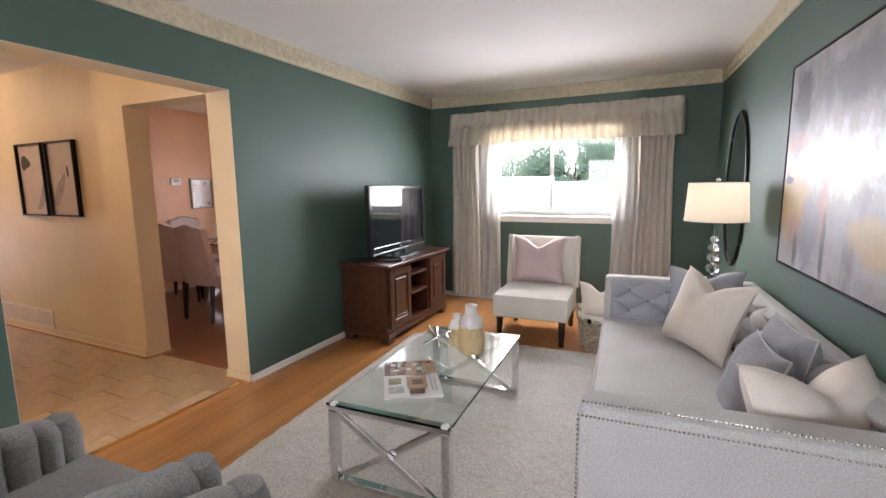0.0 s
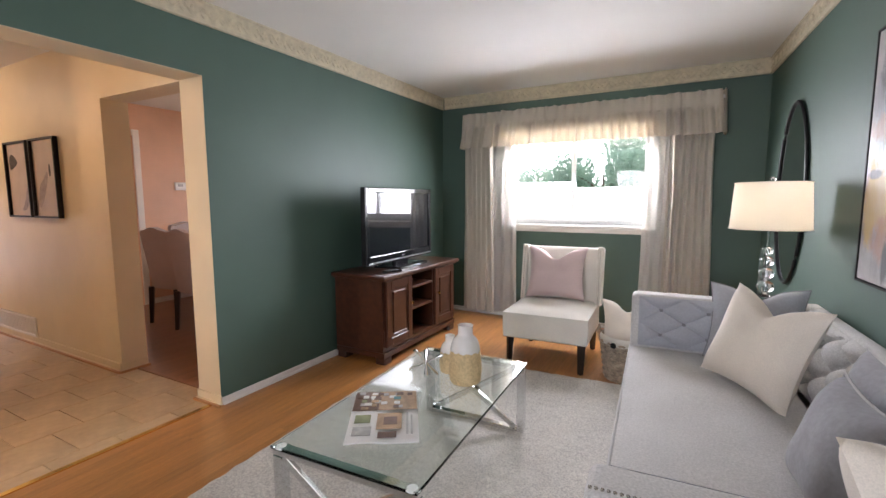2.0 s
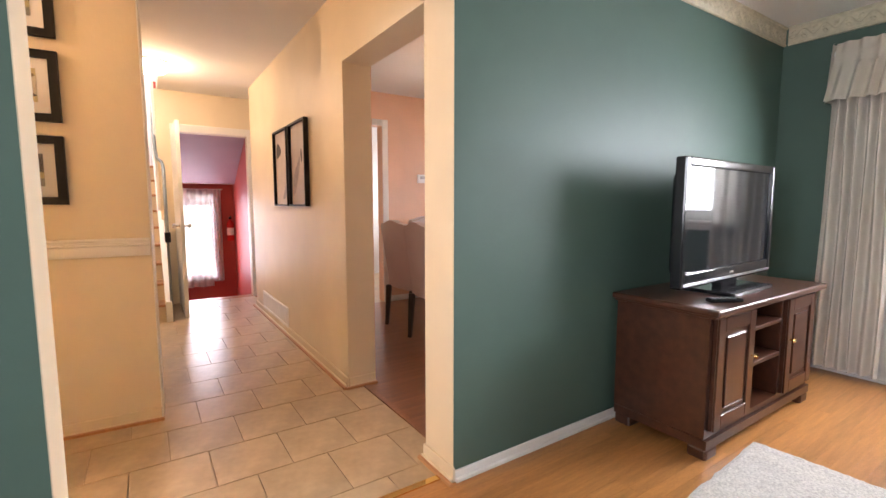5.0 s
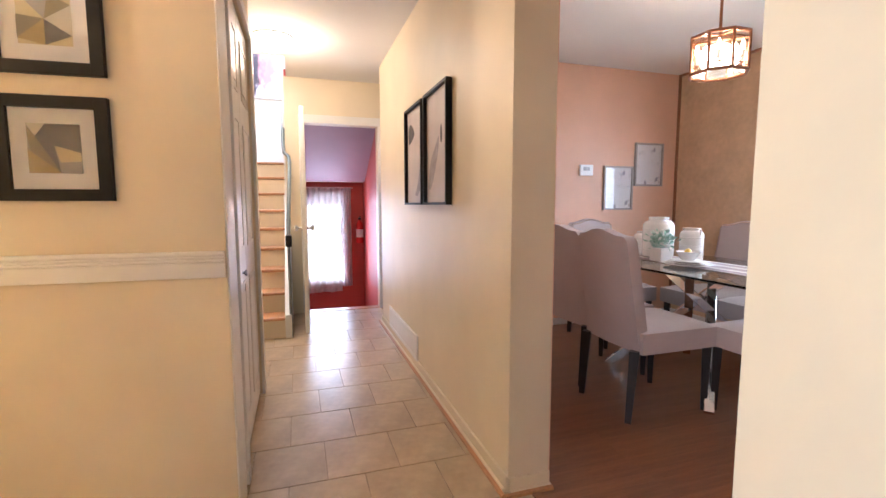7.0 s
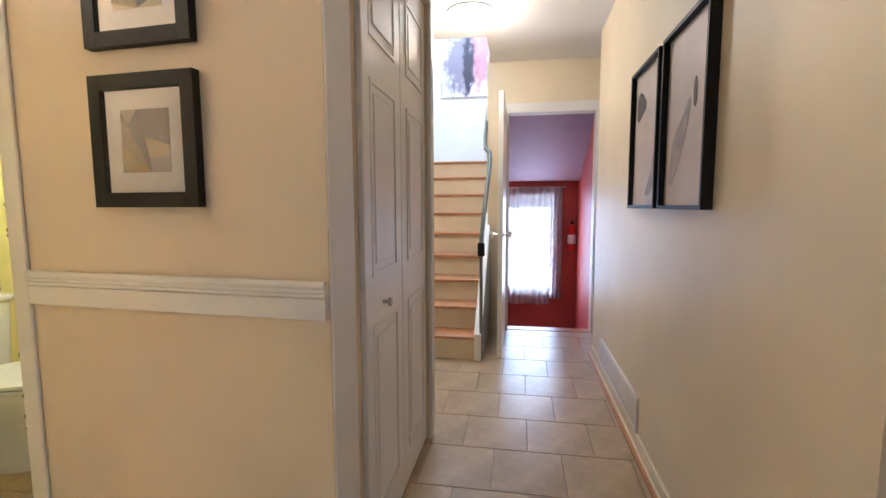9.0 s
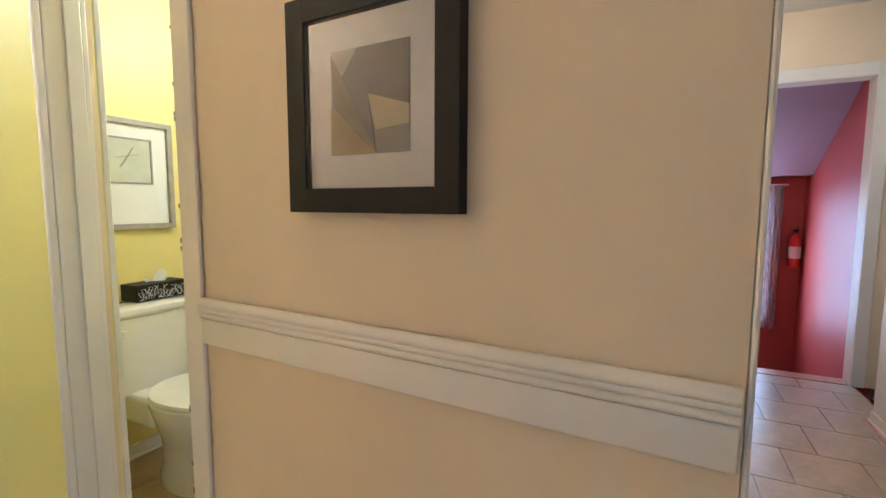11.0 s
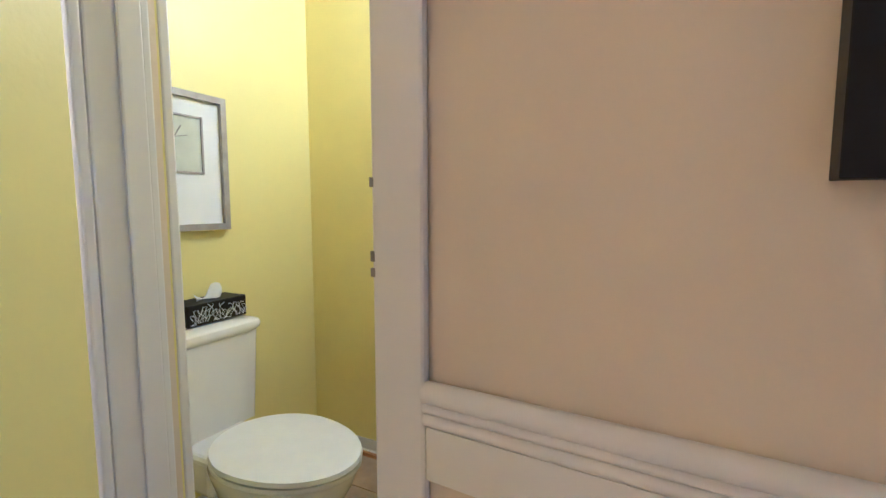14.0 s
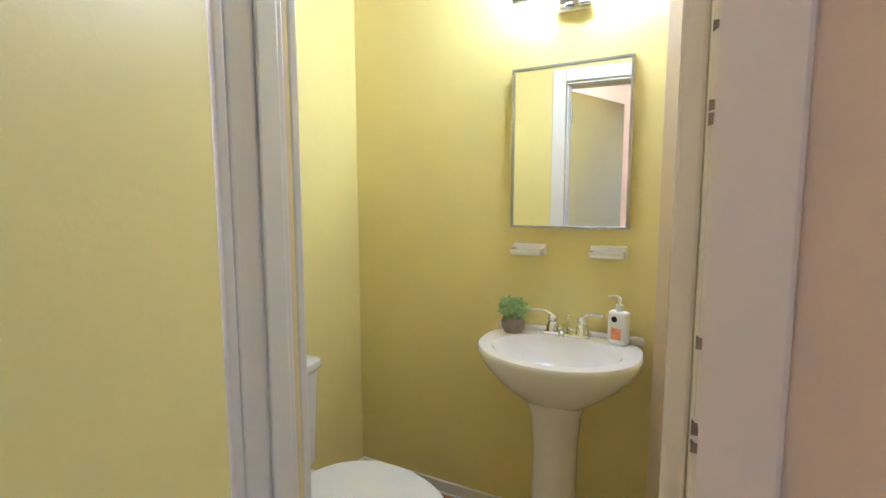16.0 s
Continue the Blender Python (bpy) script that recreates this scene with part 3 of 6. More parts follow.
for a, b, y in ((WX0 + 0.05, xm + 0.025, 0.10), (xm - 0.02, WX1 - 0.05, 0.13)):
    s = part("sash", boxes((a, YW + y, WZ0 + 0.05, a + 0.04, YW + y + 0.025, WZ1 - 0.05), (b - 0.04, YW + y, WZ0 + 0.05, b, YW + y + 0.025, WZ1 - 0.05), (a + 0.04, YW + y, WZ0 + 0.05, b - 0.04, YW + y + 0.025, WZ0 + 0.09), (a + 0.04, YW + y, WZ1 - 0.09, b - 0.04, YW + y + 0.025, WZ1 - 0.05)), PLASTIC, win)
    g = part("pane", B(a + 0.04, YW + y + 0.010, WZ0 + 0.09, b - 0.04, YW + y + 0.014, WZ1 - 0.09), GLASS, s)
    g.visible_shadow = False


# ---- curtains ----
def drape(x0, x1, y, z0, z1, folds, depth, mat, parent, name, flare=0.0, seed=0):
    def f(u, v):
        z = z0 + (z1 - z0) * v
        x = x0 + (x1 - x0) * u
        x = x + flare * (1 - v) * (u - 0.5) + 0.012 * noise.noise(Vector((u * 5 + seed, v * 2, 0)))
        w = math.sin(2 * math.pi * folds * u + 1.2 * noise.noise(Vector((u * 3, v * 1.5, seed))))
        return (x, y + depth * w * (0.75 + 0.25 * v) + 0.01 * noise.noise(Vector((u * 9, v * 4, seed + 7))), z)
    return part(name, surface(bmesh.new(), int(folds * 16), 24, f, (0, 0.004, 0)), mat, parent, smooth=True)


curtains = base("curtains", pose(0, 0, 0), "natural linen curtains with sheers and a gathered ecru valance", "curtain")
part("curtain_rod", T([(-1.78, 5.10, 2.11), (0.60, 5.10, 2.11)], 0.012, 10), PLASTIC, curtains)
for x in (-1.78, 0.60):
    part("rod_bracket", B(x - 0.012, 5.09, 2.095, x + 0.012, YW - 0.001, 2.125, 0.003), PLASTIC, curtains)
drape(-1.77, -1.46, 5.13, 0.045, 2.10, 6, 0.040, DRAPE, curtains, "curtain_panel", 0.05, 1)
drape(-1.48, -1.22, 5.16, 0.055, 2.10, 3, 0.020, SHEER, curtains, "sheer_panel", 0.07, 4)
drape(0.22, 0.55, 5.13, 0.045, 2.10, 6, 0.042, DRAPE, curtains, "curtain_panel", 0.06, 2)
drape(0.04, 0.26, 5.16, 0.055, 2.10, 3, 0.020, SHEER, curtains, "sheer_panel", 0.10, 6)


def valance_point(u, v):
    z = 1.805 + 0.358 * v
    x = -1.755 + 2.34 * u
    gather = math.sin(2 * math.pi * 31 * u + 2.6 * noise.noise(Vector((u * 30, 0, 2))))
    amp = (0.036 if v < 0.62 else (0.006 if v < 0.86 else 0.022)) * (0.8 + 0.7 * noise.noise(Vector((u * 19, v, 9))))
    flare = 0.05 * max(0, 0.62 - v) / 0.62
    zz = z + (0.012 * noise.noise(Vector((u * 24, 0, 5))) if v < 0.05 or v > 0.95 else 0)
    xx = x + (u - 0.5) * 0.07 * (1 - v)
    return (xx, 5.06 - flare + amp * gather, zz)


part("valance", surface(bmesh.new(), 340, 14, valance_point, (0, 0.004, 0)), VALANCE, curtains, "gathered ecru cotton valance", smooth=True)
for x, s in ((-1.77, -1), (0.60, 1)):
    part("valance_return", surface(bmesh.new(), 6, 8, lambda u, v: (x + s * 0.012 * math.sin(9 * u) + s * 0.02 * (1 - v), 5.045 + 0.17 * u, 1.805 + 0.358 * v), (0.004, 0, 0)), VALANCE, curtains, smooth=True)

# ---- television and its stand ----
stand = base("tv_stand", pose(-1.83, 3.92, 0), "dark walnut television stand with two panelled doors and open shelves", "cabinet")
# local axes: x out of the wall, y along it
for n, a in (("side_panel", (-0.24, -0.58, 0.10, 0.22, -0.555, 0.655)), ("side_panel", (-0.24, 0.555, 0.10, 0.22, 0.58, 0.655)), ("back_panel", (-0.24, -0.555, 0.10, -0.225, 0.555, 0.655)), ("floor_panel", (-0.225, -0.555, 0.10, 0.22, 0.555, 0.13)), ("divider", (-0.225, -0.19, 0.13, 0.22, -0.17, 0.655)), ("divider", (-0.225, 0.17, 0.13, 0.22, 0.19, 0.655))):
    part(n, B(*a), WALNUT, stand)
part("top", B(-0.25, -0.62, 0.668, 0.275, 0.62, 0.70, 0.01, 3), WALNUT, stand)
part("cornice", B(-0.245, -0.60, 0.655, 0.25, 0.60, 0.668, 0.004, 2), WALNUT, stand)
part("plinth", boxes((-0.235, -0.585, 0.055, 0.235, 0.585, 0.098)), WALNUT, stand)
for y in (-0.53, 0.53):
    for x in (-0.19, 0.19):
        part("foot", B(x - 0.045, y - 0.05, 0, x + 0.045, y + 0.05, 0.056, 0.012, 2), WALNUT, stand)
for z in (0.36, 0.54):
    part("shelf", B(-0.22, -0.168, z - 0.011, 0.225, 0.168, z + 0.011, 0.005, 2), WALNUT, stand)
for y0, y1, kn in ((-0.55, -0.195, -0.215), (0.195, 0.55, 0.215)):
    bm = boxes((0.221, y0, 0.135, 0.236, y1, 0.65))
    for a in ((0.2365, y0, 0.135, 0.246, y0 + 0.06, 0.65), (0.2365, y1 - 0.06, 0.135, 0.246, y1, 0.65), (0.2365, y0 + 0.06, 0.135, 0.246, y1 - 0.06, 0.20), (0.2365, y0 + 0.06, 0.585, 0.246, y1 - 0.06, 0.65)):
        box(bm, *a, 0.003, 1)
    d = part("door", bm, WALNUT, stand, "framed and raised panel door")
    part("raised_panel", B(0.2365, y0 + 0.085, 0.225, 0.244, y1 - 0.085, 0.56, 0.007, 1), WALNUT, d)
    part("knob", L([(0, 0), (0.006, 0), (0.006, 0.012), (0.013, 0.018), (0.011, 0.027), (0, 0.03)], 14, m=pose(0.246, kn - (0.01 if kn < 0 else -0.01), 0.43, 0, 90, 0)), BRASS, d, "small brass knob", smooth=True)

tv = base("television", pose(-1.805, 3.887, 0.70, 0, 0, 2.4) @ Matrix.Diagonal((1, 1.06, 1, 1)), "black flat-screen television with a glossy bezel on the walnut stand", "television")
part("pedestal", boxes((-0.12, -0.22, 0.0, 0.14, 0.22, 0.018)), BLACKGLOSS, tv)
part("neck", B(-0.03, -0.09, 0.018, 0.02, 0.09, 0.10, 0.006), BLACKGLOSS, tv)
part("back_shell", B(-0.085, -0.43, 0.10, -0.03, 0.43, 0.60, 0.03, 3), BLACKGLOSS, tv)
bm = boxes()
for a in ((-0.029, -0.50, 0.05, 0.025, -0.462, 0.665), (-0.029, 0.462, 0.05, 0.025, 0.50, 0.665), (-0.029, -0.462, 0.622, 0.025, 0.462, 0.665), (-0.029, -0.462, 0.05, 0.025, 0.462, 0.125)):
    box(bm, *a, 0.008, 2)
part("bezel", bm, BLACKGLOSS, tv)
part("screen", B(-0.028, -0.463, 0.124, 0.012, 0.463, 0.623), SCREEN, tv, "dark reflective screen")
part("speaker_strip", B(0.0255, -0.48, 0.062, 0.029, 0.48, 0.075, 0.001, 1), STEEL, tv, "thin silver strip along the lower bezel")
part("brand_badge", B(0.0255, -0.02, 0.088, 0.0275, 0.02, 0.098), STEEL, tv)
remote = base("remote_control", pose(-1.64, 3.52, 0.70, 0, 0, 62), "black remote control lying on the stand", "remote control")
part("case", B(-0.08, -0.022, 0, 0.08, 0.022, 0.017, 0.006, 2), BLACKGLOSS, remote)
for k in range(5):
    for j in (-0.009, 0.009):
        part("button", B(-0.06 + 0.024 * k, j - 0.005, 0.0172, -0.048 + 0.024 * k, j + 0.005, 0.0195), STEEL, remote)

# ---- rug ----
def rug_point(u, v):
    x, y = -1.06 + 2.12 * u, -1.45 + 2.90 * v
    edge = min(u, 1 - u) * 2.12, min(v, 1 - v) * 2.9
    wob = 0.012 * noise.noise(Vector((x * 14, y * 14, 0)))
    fall = min(1, min(edge) / 0.03)
    return (x + wob * (u in (0, 1)), y + wob * (v in (0, 1)), 0.004 + fall * (0.016 + 0.005 * noise.noise(Vector((x * 30, y * 30, 1))) + 0.003 * noise.noise(Vector((x * 9, y * 9, 5)))))


rug = base("rug", pose(-0.41, 2.33, 0, 0, 0, 3.4), "cream wool shag rug under the coffee table and sofa", "rug")
part("wool_top", surface(bmesh.new(), 150, 200, rug_point), RUGWOOL, rug, smooth=True)
part("backing", B(-1.05, -1.44, 0.0005, 1.05, 1.44, 0.0035), RUGWOOL, rug)

# ---- coffee table ----
table = base("coffee_table", pose(-0.60, 2.283, 0.02, 0, 0, 2.4), "chrome and clear glass coffee table with crossed flat bars", "coffee table")
part("glass_top", B(-0.30, -0.60, 0.370, 0.30, 0.60, 0.382, 0.002, 1), TABLEGLASS, table, "clear glass top with green edge").visible_shadow = False
for y in (-0.575, 0.575):
    for x in (-0.275, 0.275):
        part("leg", B(x - 0.02, y - 0.02, 0, x + 0.02, y + 0.02, 0.345, 0.002, 1), CHROME, table)
    part("top_rail", B(-0.295, y - 0.02, 0.346, 0.295, y + 0.02, 0.369, 0.002, 1), CHROME, table)
    part("bottom_rail", B(-0.254, y - 0.02, 0.0, 0.254, y + 0.02, 0.022, 0.002, 1), CHROME, table)
    part("cross_bar", bar(bmesh.new(), (-0.25, y - 0.011, 0.345), (0.25, y - 0.011, 0.022), 0.018, 0.03), CHROME, table)
    part("cross_bar", bar(bmesh.new(), (-0.25, y + 0.011, 0.022), (0.25, y + 0.011, 0.345), 0.018, 0.03), CHROME, table)
    for x in (-0.27, 0.27):
        part("glass_pad", L([(0.018, 0), (0.018, 0.0012)], 12, (x, y, 0.3690)), PLASTIC, table)
TT = 0.402
PRINTS = [material("print_%s" % n, c, 0.35, vary=0.25, scale=25) for n, c in (("teal", (0.08, 0.22, 0.22)), ("tan", (0.45, 0.30, 0.18)), ("brown", (0.16, 0.09, 0.06)), ("grey", (0.45, 0.44, 0.42)), ("olive", (0.28, 0.30, 0.16)))]
mag = base("magazine", pose(-0.643, 2.04, TT, 0, 0, 33) @ Matrix.Diagonal((0.87, 1.04, 1, 1)), "open home magazine with photographs lying on the glass", "magazine")
part("open_spread", surface(bmesh.new(), 16, 2, lambda u, v: (-0.155 + 0.31 * u, -0.20 + 0.40 * v, 0.006 + 0.004 * math.sin(6 * u)), (0, 0, -0.005)), PAPER, mag, smooth=True)
rng = random.Random(5)
part("photo", B(-0.152, 0.03, 0.0115, 0.15, 0.198, 0.0122), PRINTS[1], mag)
part("photo", B(-0.152, 0.03, 0.0126, -0.03, 0.198, 0.0132), PRINTS[2], mag)
for k in range(30):
    x, y = -0.13 + 0.26 * rng.random(), 0.045 + 0.135 * rng.random()
    part("photo", B(x - 0.016, y - 0.011, 0.0134, x + 0.004 + 0.016 * rng.random(), y + 0.011, 0.0138 + 0.0001 * k), (PRINTS + [PAPER, PAPER])[rng.randrange(7)], mag)
for x0, y0, x1, y1, k in ((-0.13, -0.16, -0.05, -0.10, 3), (-0.03, -0.12, 0.08, 0.0, 1), (0.0, -0.09, 0.06, -0.03, 2), (-0.13, -0.07, -0.06, -0.01, 4), (-0.02, -0.18, 0.06, -0.14, 2), (0.10, -0.16, 0.11, 0.0, 3), (0.12, -0.16, 0.128, -0.02, 3)):
    part("photo", B(x0, y0, 0.0120, x1, y1, 0.0128 + 0.0004 * k), PRINTS[k], mag)


def vase(place, s, label):
    ob = base("vase", place, label, "vase", "vases on the coffee table")
    part("body", L([(0, 0), (0.062 * s, 0), (0.070 * s, 0.01 * s), (0.075 * s, 0.06 * s), (0.071 * s, 0.12 * s), (0.064 * s, 0.158 * s)], 36), SANDCLAY, ob, "bare sand clay lower half", smooth=True)
    bm = L([(0.066 * s, 0.146 * s), (0.0672 * s, 0.150 * s), (0.064 * s, 0.170 * s), (0.055 * s, 0.195 * s), (0.036 * s, 0.215 * s), (0.033 * s, 0.222 * s), (0.033 * s, 0.255 * s), (0.036 * s, 0.262 * s), (0.029 * s, 0.263 * s), (0.027 * s, 0.215 * s), (0, 0.213 * s)], 36)
    for v in bm.verts:
        if v.co.z < 0.152 * s:
            v.co.z += 0.006 * s * math.sin(11 * math.atan2(v.co.y, v.co.x))
    part("neck", bm, GLAZE, ob, "white glazed shoulder and neck", smooth=True)
    return ob


vase(pose(-0.51, 2.51, TT), 1.06, "tall white glazed vase with a bare sand clay foot")
vase(pose(-0.635, 2.59, TT), 0.72, "small white glazed vase with a bare sand clay foot")
jack = base("jack_ornament", pose(-0.70, 2.46, TT + 0.075), "polished silver six-armed jack ornament on the glass table", "ornament")
for d in ((1, 0.3, 0.55), (-0.6, 1, 0.4), (0.35, 0.5, -0.75)):
    v = Vector(d).normalized() * 0.095
    part("arm", T([-v, -v * 0.85, -v * 0.3, v * 0.3, v * 0.85, v], [0.008, 0.011, 0.005, 0.005, 0.011, 0.008], 10), CHROME, jack, smooth=True)

# ---- sofa ----
def tufted(w, h, nx, nz, depth, per=7):
    """A deep-buttoned panel in the yz plane facing -x, lower corner at the origin."""
    def f(u, v):
        a, b = u * nx, v * nz
        swell = abs(math.sin(math.pi * (a + b) / 2) * math.sin(math.pi * (a - b) / 2)) ** 0.45
        rim = min(1, min(u, 1 - u) * w / 0.03) * min(1, min(v, 1 - v) * h / 0.03)
        return (-depth * swell * rim ** 0.5, u * w, v * h)
    return surface(bmesh.new(), nx * per, nz * per, f)


sofa = base("sofa", pose(0.245, 1.435, 0.0, 0, 0, 3.4), "pale grey linen tufted sofa with nailhead trim along the wall", "sofa")
SL, SD, SH = 2.05, 0.88, 0.735
part("base", B(0.015, 0.12, 0.11, SD - 0.02, SL - 0.12, 0.30, 0.015, 3), SOFA, sofa)
part("seat_cushion", surface(bmesh.new(), 12, 30, lambda u, v: (0.0 + 0.68 * u, 0.135 + (SL - 0.27) * v, 0.435 + 0.02 * (1 - (2 * u - 1) ** 4) * (1 - (2 * v - 1) ** 6) + 0.003 * noise.noise(Vector((u * 4, v * 9, 0)))), (0, 0, -0.13)), SOFA, sofa, "bench seat cushion", smooth=True)
part("seat_welt", T([(0.0, 0.14 + (SL - 0.28) * k / 20, 0.437) for k in range(21)], 0.005, 6), SOFA, sofa)
part("back", B(0.805, 0.12, 0.28, SD, SL - 0.12, SH, 0.025, 4), SOFA, sofa)
bk = part("back_tufting", tufted(SL - 0.26, 0.32, 14, 4, 0.065, 9), SOFA, sofa, smooth=True)
bk.matrix_basis = pose(0.740, 0.13, 0.415, 0, 12, 0)
for k in range(1, 14):
    for j in range(1, 4):
        if (k + j) % 2 == 0:
            part("button", L([(0, 0), (0.011, 0.001), (0.008, 0.006), (0, 0.008)], 10, m=pose(0.735 + 0.0166 * j, 0.13 + (SL - 0.26) * k / 14, 0.415 + 0.313 * j / 4, 0, -90, 0)), SOFA, sofa)
for y0, y1, face, s in ((0.0, 0.13, 0.131, 1), (SL - 0.13, SL, SL - 0.131, -1)):
    arm = part("arm", B(0.0, y0, 0.11, SD, y1, SH, 0.025, 4), SOFA, sofa, "flat-topped tuxedo arm")
    tp = part("arm_tufting", tufted(0.68, 0.28, 6, 4, 0.030, 10), SOFASILVER, sofa, "buttoned silver inner arm panel", smooth=True)
    tp.matrix_basis = pose(0.72, face, 0.445, 0, 0, 90) if s < 0 else pose(0.04, face, 0.445, 0, 0, -90)
    for k in range(1, 6):
        for j in range(1, 4):
            if (k + j) % 2 == 0:
                part("button", L([(0, 0), (0.012, 0.001), (0.009, 0.006), (0, 0.008)], 10, m=pose(0.04 + 0.1133 * k, face, 0.445 + 0.07 * j, -90 * s, 0, 0)), GREYVEL, sofa)
bm = bmesh.new()
for row, (yy, zz) in enumerate(((-0.0015, SH - 0.03), (0.024, SH + 0.0005))):
    for k in range(78):
        x = 0.012 + k * 0.0111
        bmesh.ops.create_icosphere(bm, subdivisions=1, radius=0.0043, matrix=Matrix.Translation((x, yy, zz)))
for k in range(38):
    bmesh.ops.create_icosphere(bm, subdivisions=1, radius=0.0052, matrix=Matrix.Translation((-0.001, 0.02, SH - 0.04 - 0.0155 * k)))
tagged(part("nailhead_trim", bm, NAIL, sofa, "rows of small pewter nailheads", smooth=True), kind="stuff")
for x in (0.06, SD - 0.06):
    for y in (0.06, SL - 0.06):
        part("leg", B(x - 0.03, y - 0.03, 0, x + 0.03, y + 0.03, 0.112, 0.004, 1), ESPRESSO, sofa)

SP = sofa.matrix_world
pillow(SP @ pose(0.56, 1.78, 0.455, -22, 0, -12), 0.42, 0.40, 0.14, SOFASILVER, "silver grey velvet pillow leaning on the sofa arm", 0.14, GREYVEL, 1)
pillow(SP @ pose(0.45, 1.40, 0.452, -20, 4, -58), 0.47, 0.44, 0.16, IVORY, "plump ivory cotton pillow standing on the sofa seat", 0.18, None, 2)
pillow(SP @ pose(0.68, 0.80, 0.450, -8, 0, -86), 0.38, 0.36, 0.14, GREYVEL, "blue-grey velvet pillow with a braided edge on the sofa", 0.0, BRAID, 3)
pillow(SP @ pose(0.51, 0.62, 0.450, -18, 0, -88), 0.36, 0.34, 0.15, GREYVEL, "blue-grey velvet pillow with a braided edge on the sofa", 0.0, BRAID, 4)
pillow(SP @ pose(0.70, 0.24, 0.447, -22, 4, 38), 0.54, 0.40, 0.17, IVORY, "ivory cotton pillow with a creased dent by the sofa arm", 0.22, None, 5)

# ---- end table and lamp ----
end = base("end_table", pose(0.775, 3.60, 0), "small round end table hidden behind the sofa arm", "side table")
part("tabletop", L([(0, 0), (0.15, 0), (0.155, 0.008), (0.15, 0.02), (0, 0.02)], 28, (0, 0, 0.637)), ESPRESSO, end)
part("post", L([(0.02, 0), (0.02, 0.617)], 12, (0, 0, 0.02)), ESPRESSO, end)
part("foot", L([(0, 0), (0.13, 0), (0.12, 0.02), (0, 0.021)], 24), ESPRESSO, end)
lampt = base("table_lamp", pose(0.775, 3.60, 0.657), "lit table lamp with stacked crystal balls and a drum shade", "lamp")
part("base_disc", L([(0, 0), (0.065, 0), (0.065, 0.012), (0.02, 0.02), (0, 0.02)], 24), CHROME, lampt, smooth=True)
z = 0.02
for r in (0.045, 0.041, 0.037, 0.033, 0.026):
    part("crystal_ball", L([(0, 0)] + [(r * math.sin(math.pi * k / 10), r * 0.82 * (1 - math.cos(math.pi * k / 10))) for k in range(1, 10)] + [(0, 2 * r * 0.82)], 20, (0, 0, z)), CRYSTAL, lampt, smooth=True)
    z += 2 * r * 0.82
    part("collar", L([(0, 0), (0.014, 0), (0.014, 0.008), (0, 0.008)], 14, (0, 0, z)), CHROME, lampt)
    z += 0.008
part("stem", L([(0.006, 0), (0.006, 0.70 - z)], 8, (0, 0, z)), CHROME, lampt)
shade = part("shade", surface(bmesh.new(), 48, 4, lambda u, v: ((0.185 - 0.015 * v) * math.cos(2 * math.pi * u), (0.185 - 0.015 * v) * math.sin(2 * math.pi * u), 0.45 + 0.245 * v)), SHADE, lampt, "pale linen drum shade", smooth=True)
for z, r in ((0.45, 0.186), (0.695, 0.171)):
    part("shade_ring", T([(r * math.cos(2 * math.pi * k / 40), r * math.sin(2 * math.pi * k / 40), z) for k in range(41)], 0.003, 6), SHADE, shade)
part("finial", L([(0, 0), (0.012, 0), (0.016, 0.012), (0.010, 0.024), (0, 0.028)], 14, (0, 0, 0.70)), CRYSTAL, lampt, smooth=True)
bulbg = part("bulb", L([(0, 0), (0.012, 0.0), (0.028, 0.05), (0.02, 0.085), (0, 0.095)], 14, (0, 0, 0.50)), glow("lamp_bulb_glow", (1.0, 0.86, 0.66), 3.0), lampt, smooth=True)
bulbg.visible_shadow = False

# ---- wall mirror and painting on the slanted wall ----
WALLR = RIGHT @ pose(0, 0, 0, 0, 0, -90)      # x along the wall towards the camera's start, -y out of the wall
rm = base("oval_mirror", WALLR @ pose(0.87, -0.002, 1.297), "tall oval wall mirror in a thin black metal rim", "mirror")
part("mirror_glass", L([(0, 0), (1, 0), (1, 0.006), (0, 0.006)], 72, m=pose(0, -0.004, 0, 90, 0, 0) @ Matrix.Diagonal((0.325, 0.58, 1, 1))), MIRROR, rm)
part("rim", T([(0.332 * math.cos(2 * math.pi * k / 72), -0.012, 0.588 * math.sin(2 * math.pi * k / 72)) for k in range(73)], 0.011, 8), BLACKIRON, rm, smooth=True)
cv = base("abstract_painting", WALLR @ pose(2.13, -0.002, 0.93), "large abstract canvas in greys, ochre and rust with thick paint", "painting")
part("canvas", B(0.012, -0.040, 0.012, 1.55, -0.004, 0.983), ABSTRACT, cv)
part("float_frame", framed(bmesh.new(), 1.562, 0.995, 0.008, 0.044), BLACKWOOD, cv)

# ---- slipper chair ----
chair = base("slipper_chair", pose(-0.525, 4.17, 0, 0, 0, 2.5) @ Matrix.Diagonal((1.03, 1.03, 1.02, 1)), "off-white slipper chair with nailhead trim and dark tapered legs", "chair")
part("seat", surface(bmesh.new(), 16, 16, lambda u, v: (-0.305 + 0.61 * u, -0.33 + 0.60 * v, 0.405 + 0.035 * ((1 - (2 * u - 1) ** 6) * (1 - (2 * v - 1) ** 6))), (0, 0, -0.14)), OFFWHITE, chair, "upholstered seat", smooth=True)
part("apron", B(-0.305, -0.33, 0.215, 0.305, 0.30, 0.275, 0.01, 2), OFFWHITE, chair)
part("backrest", B(-0.30, -0.055, 0, 0.30, 0.055, 0.52, 0.03, 4, pose(0, 0.27, 0.33, -9, 0, 0)), OFFWHITE, chair, "straight upholstered back")
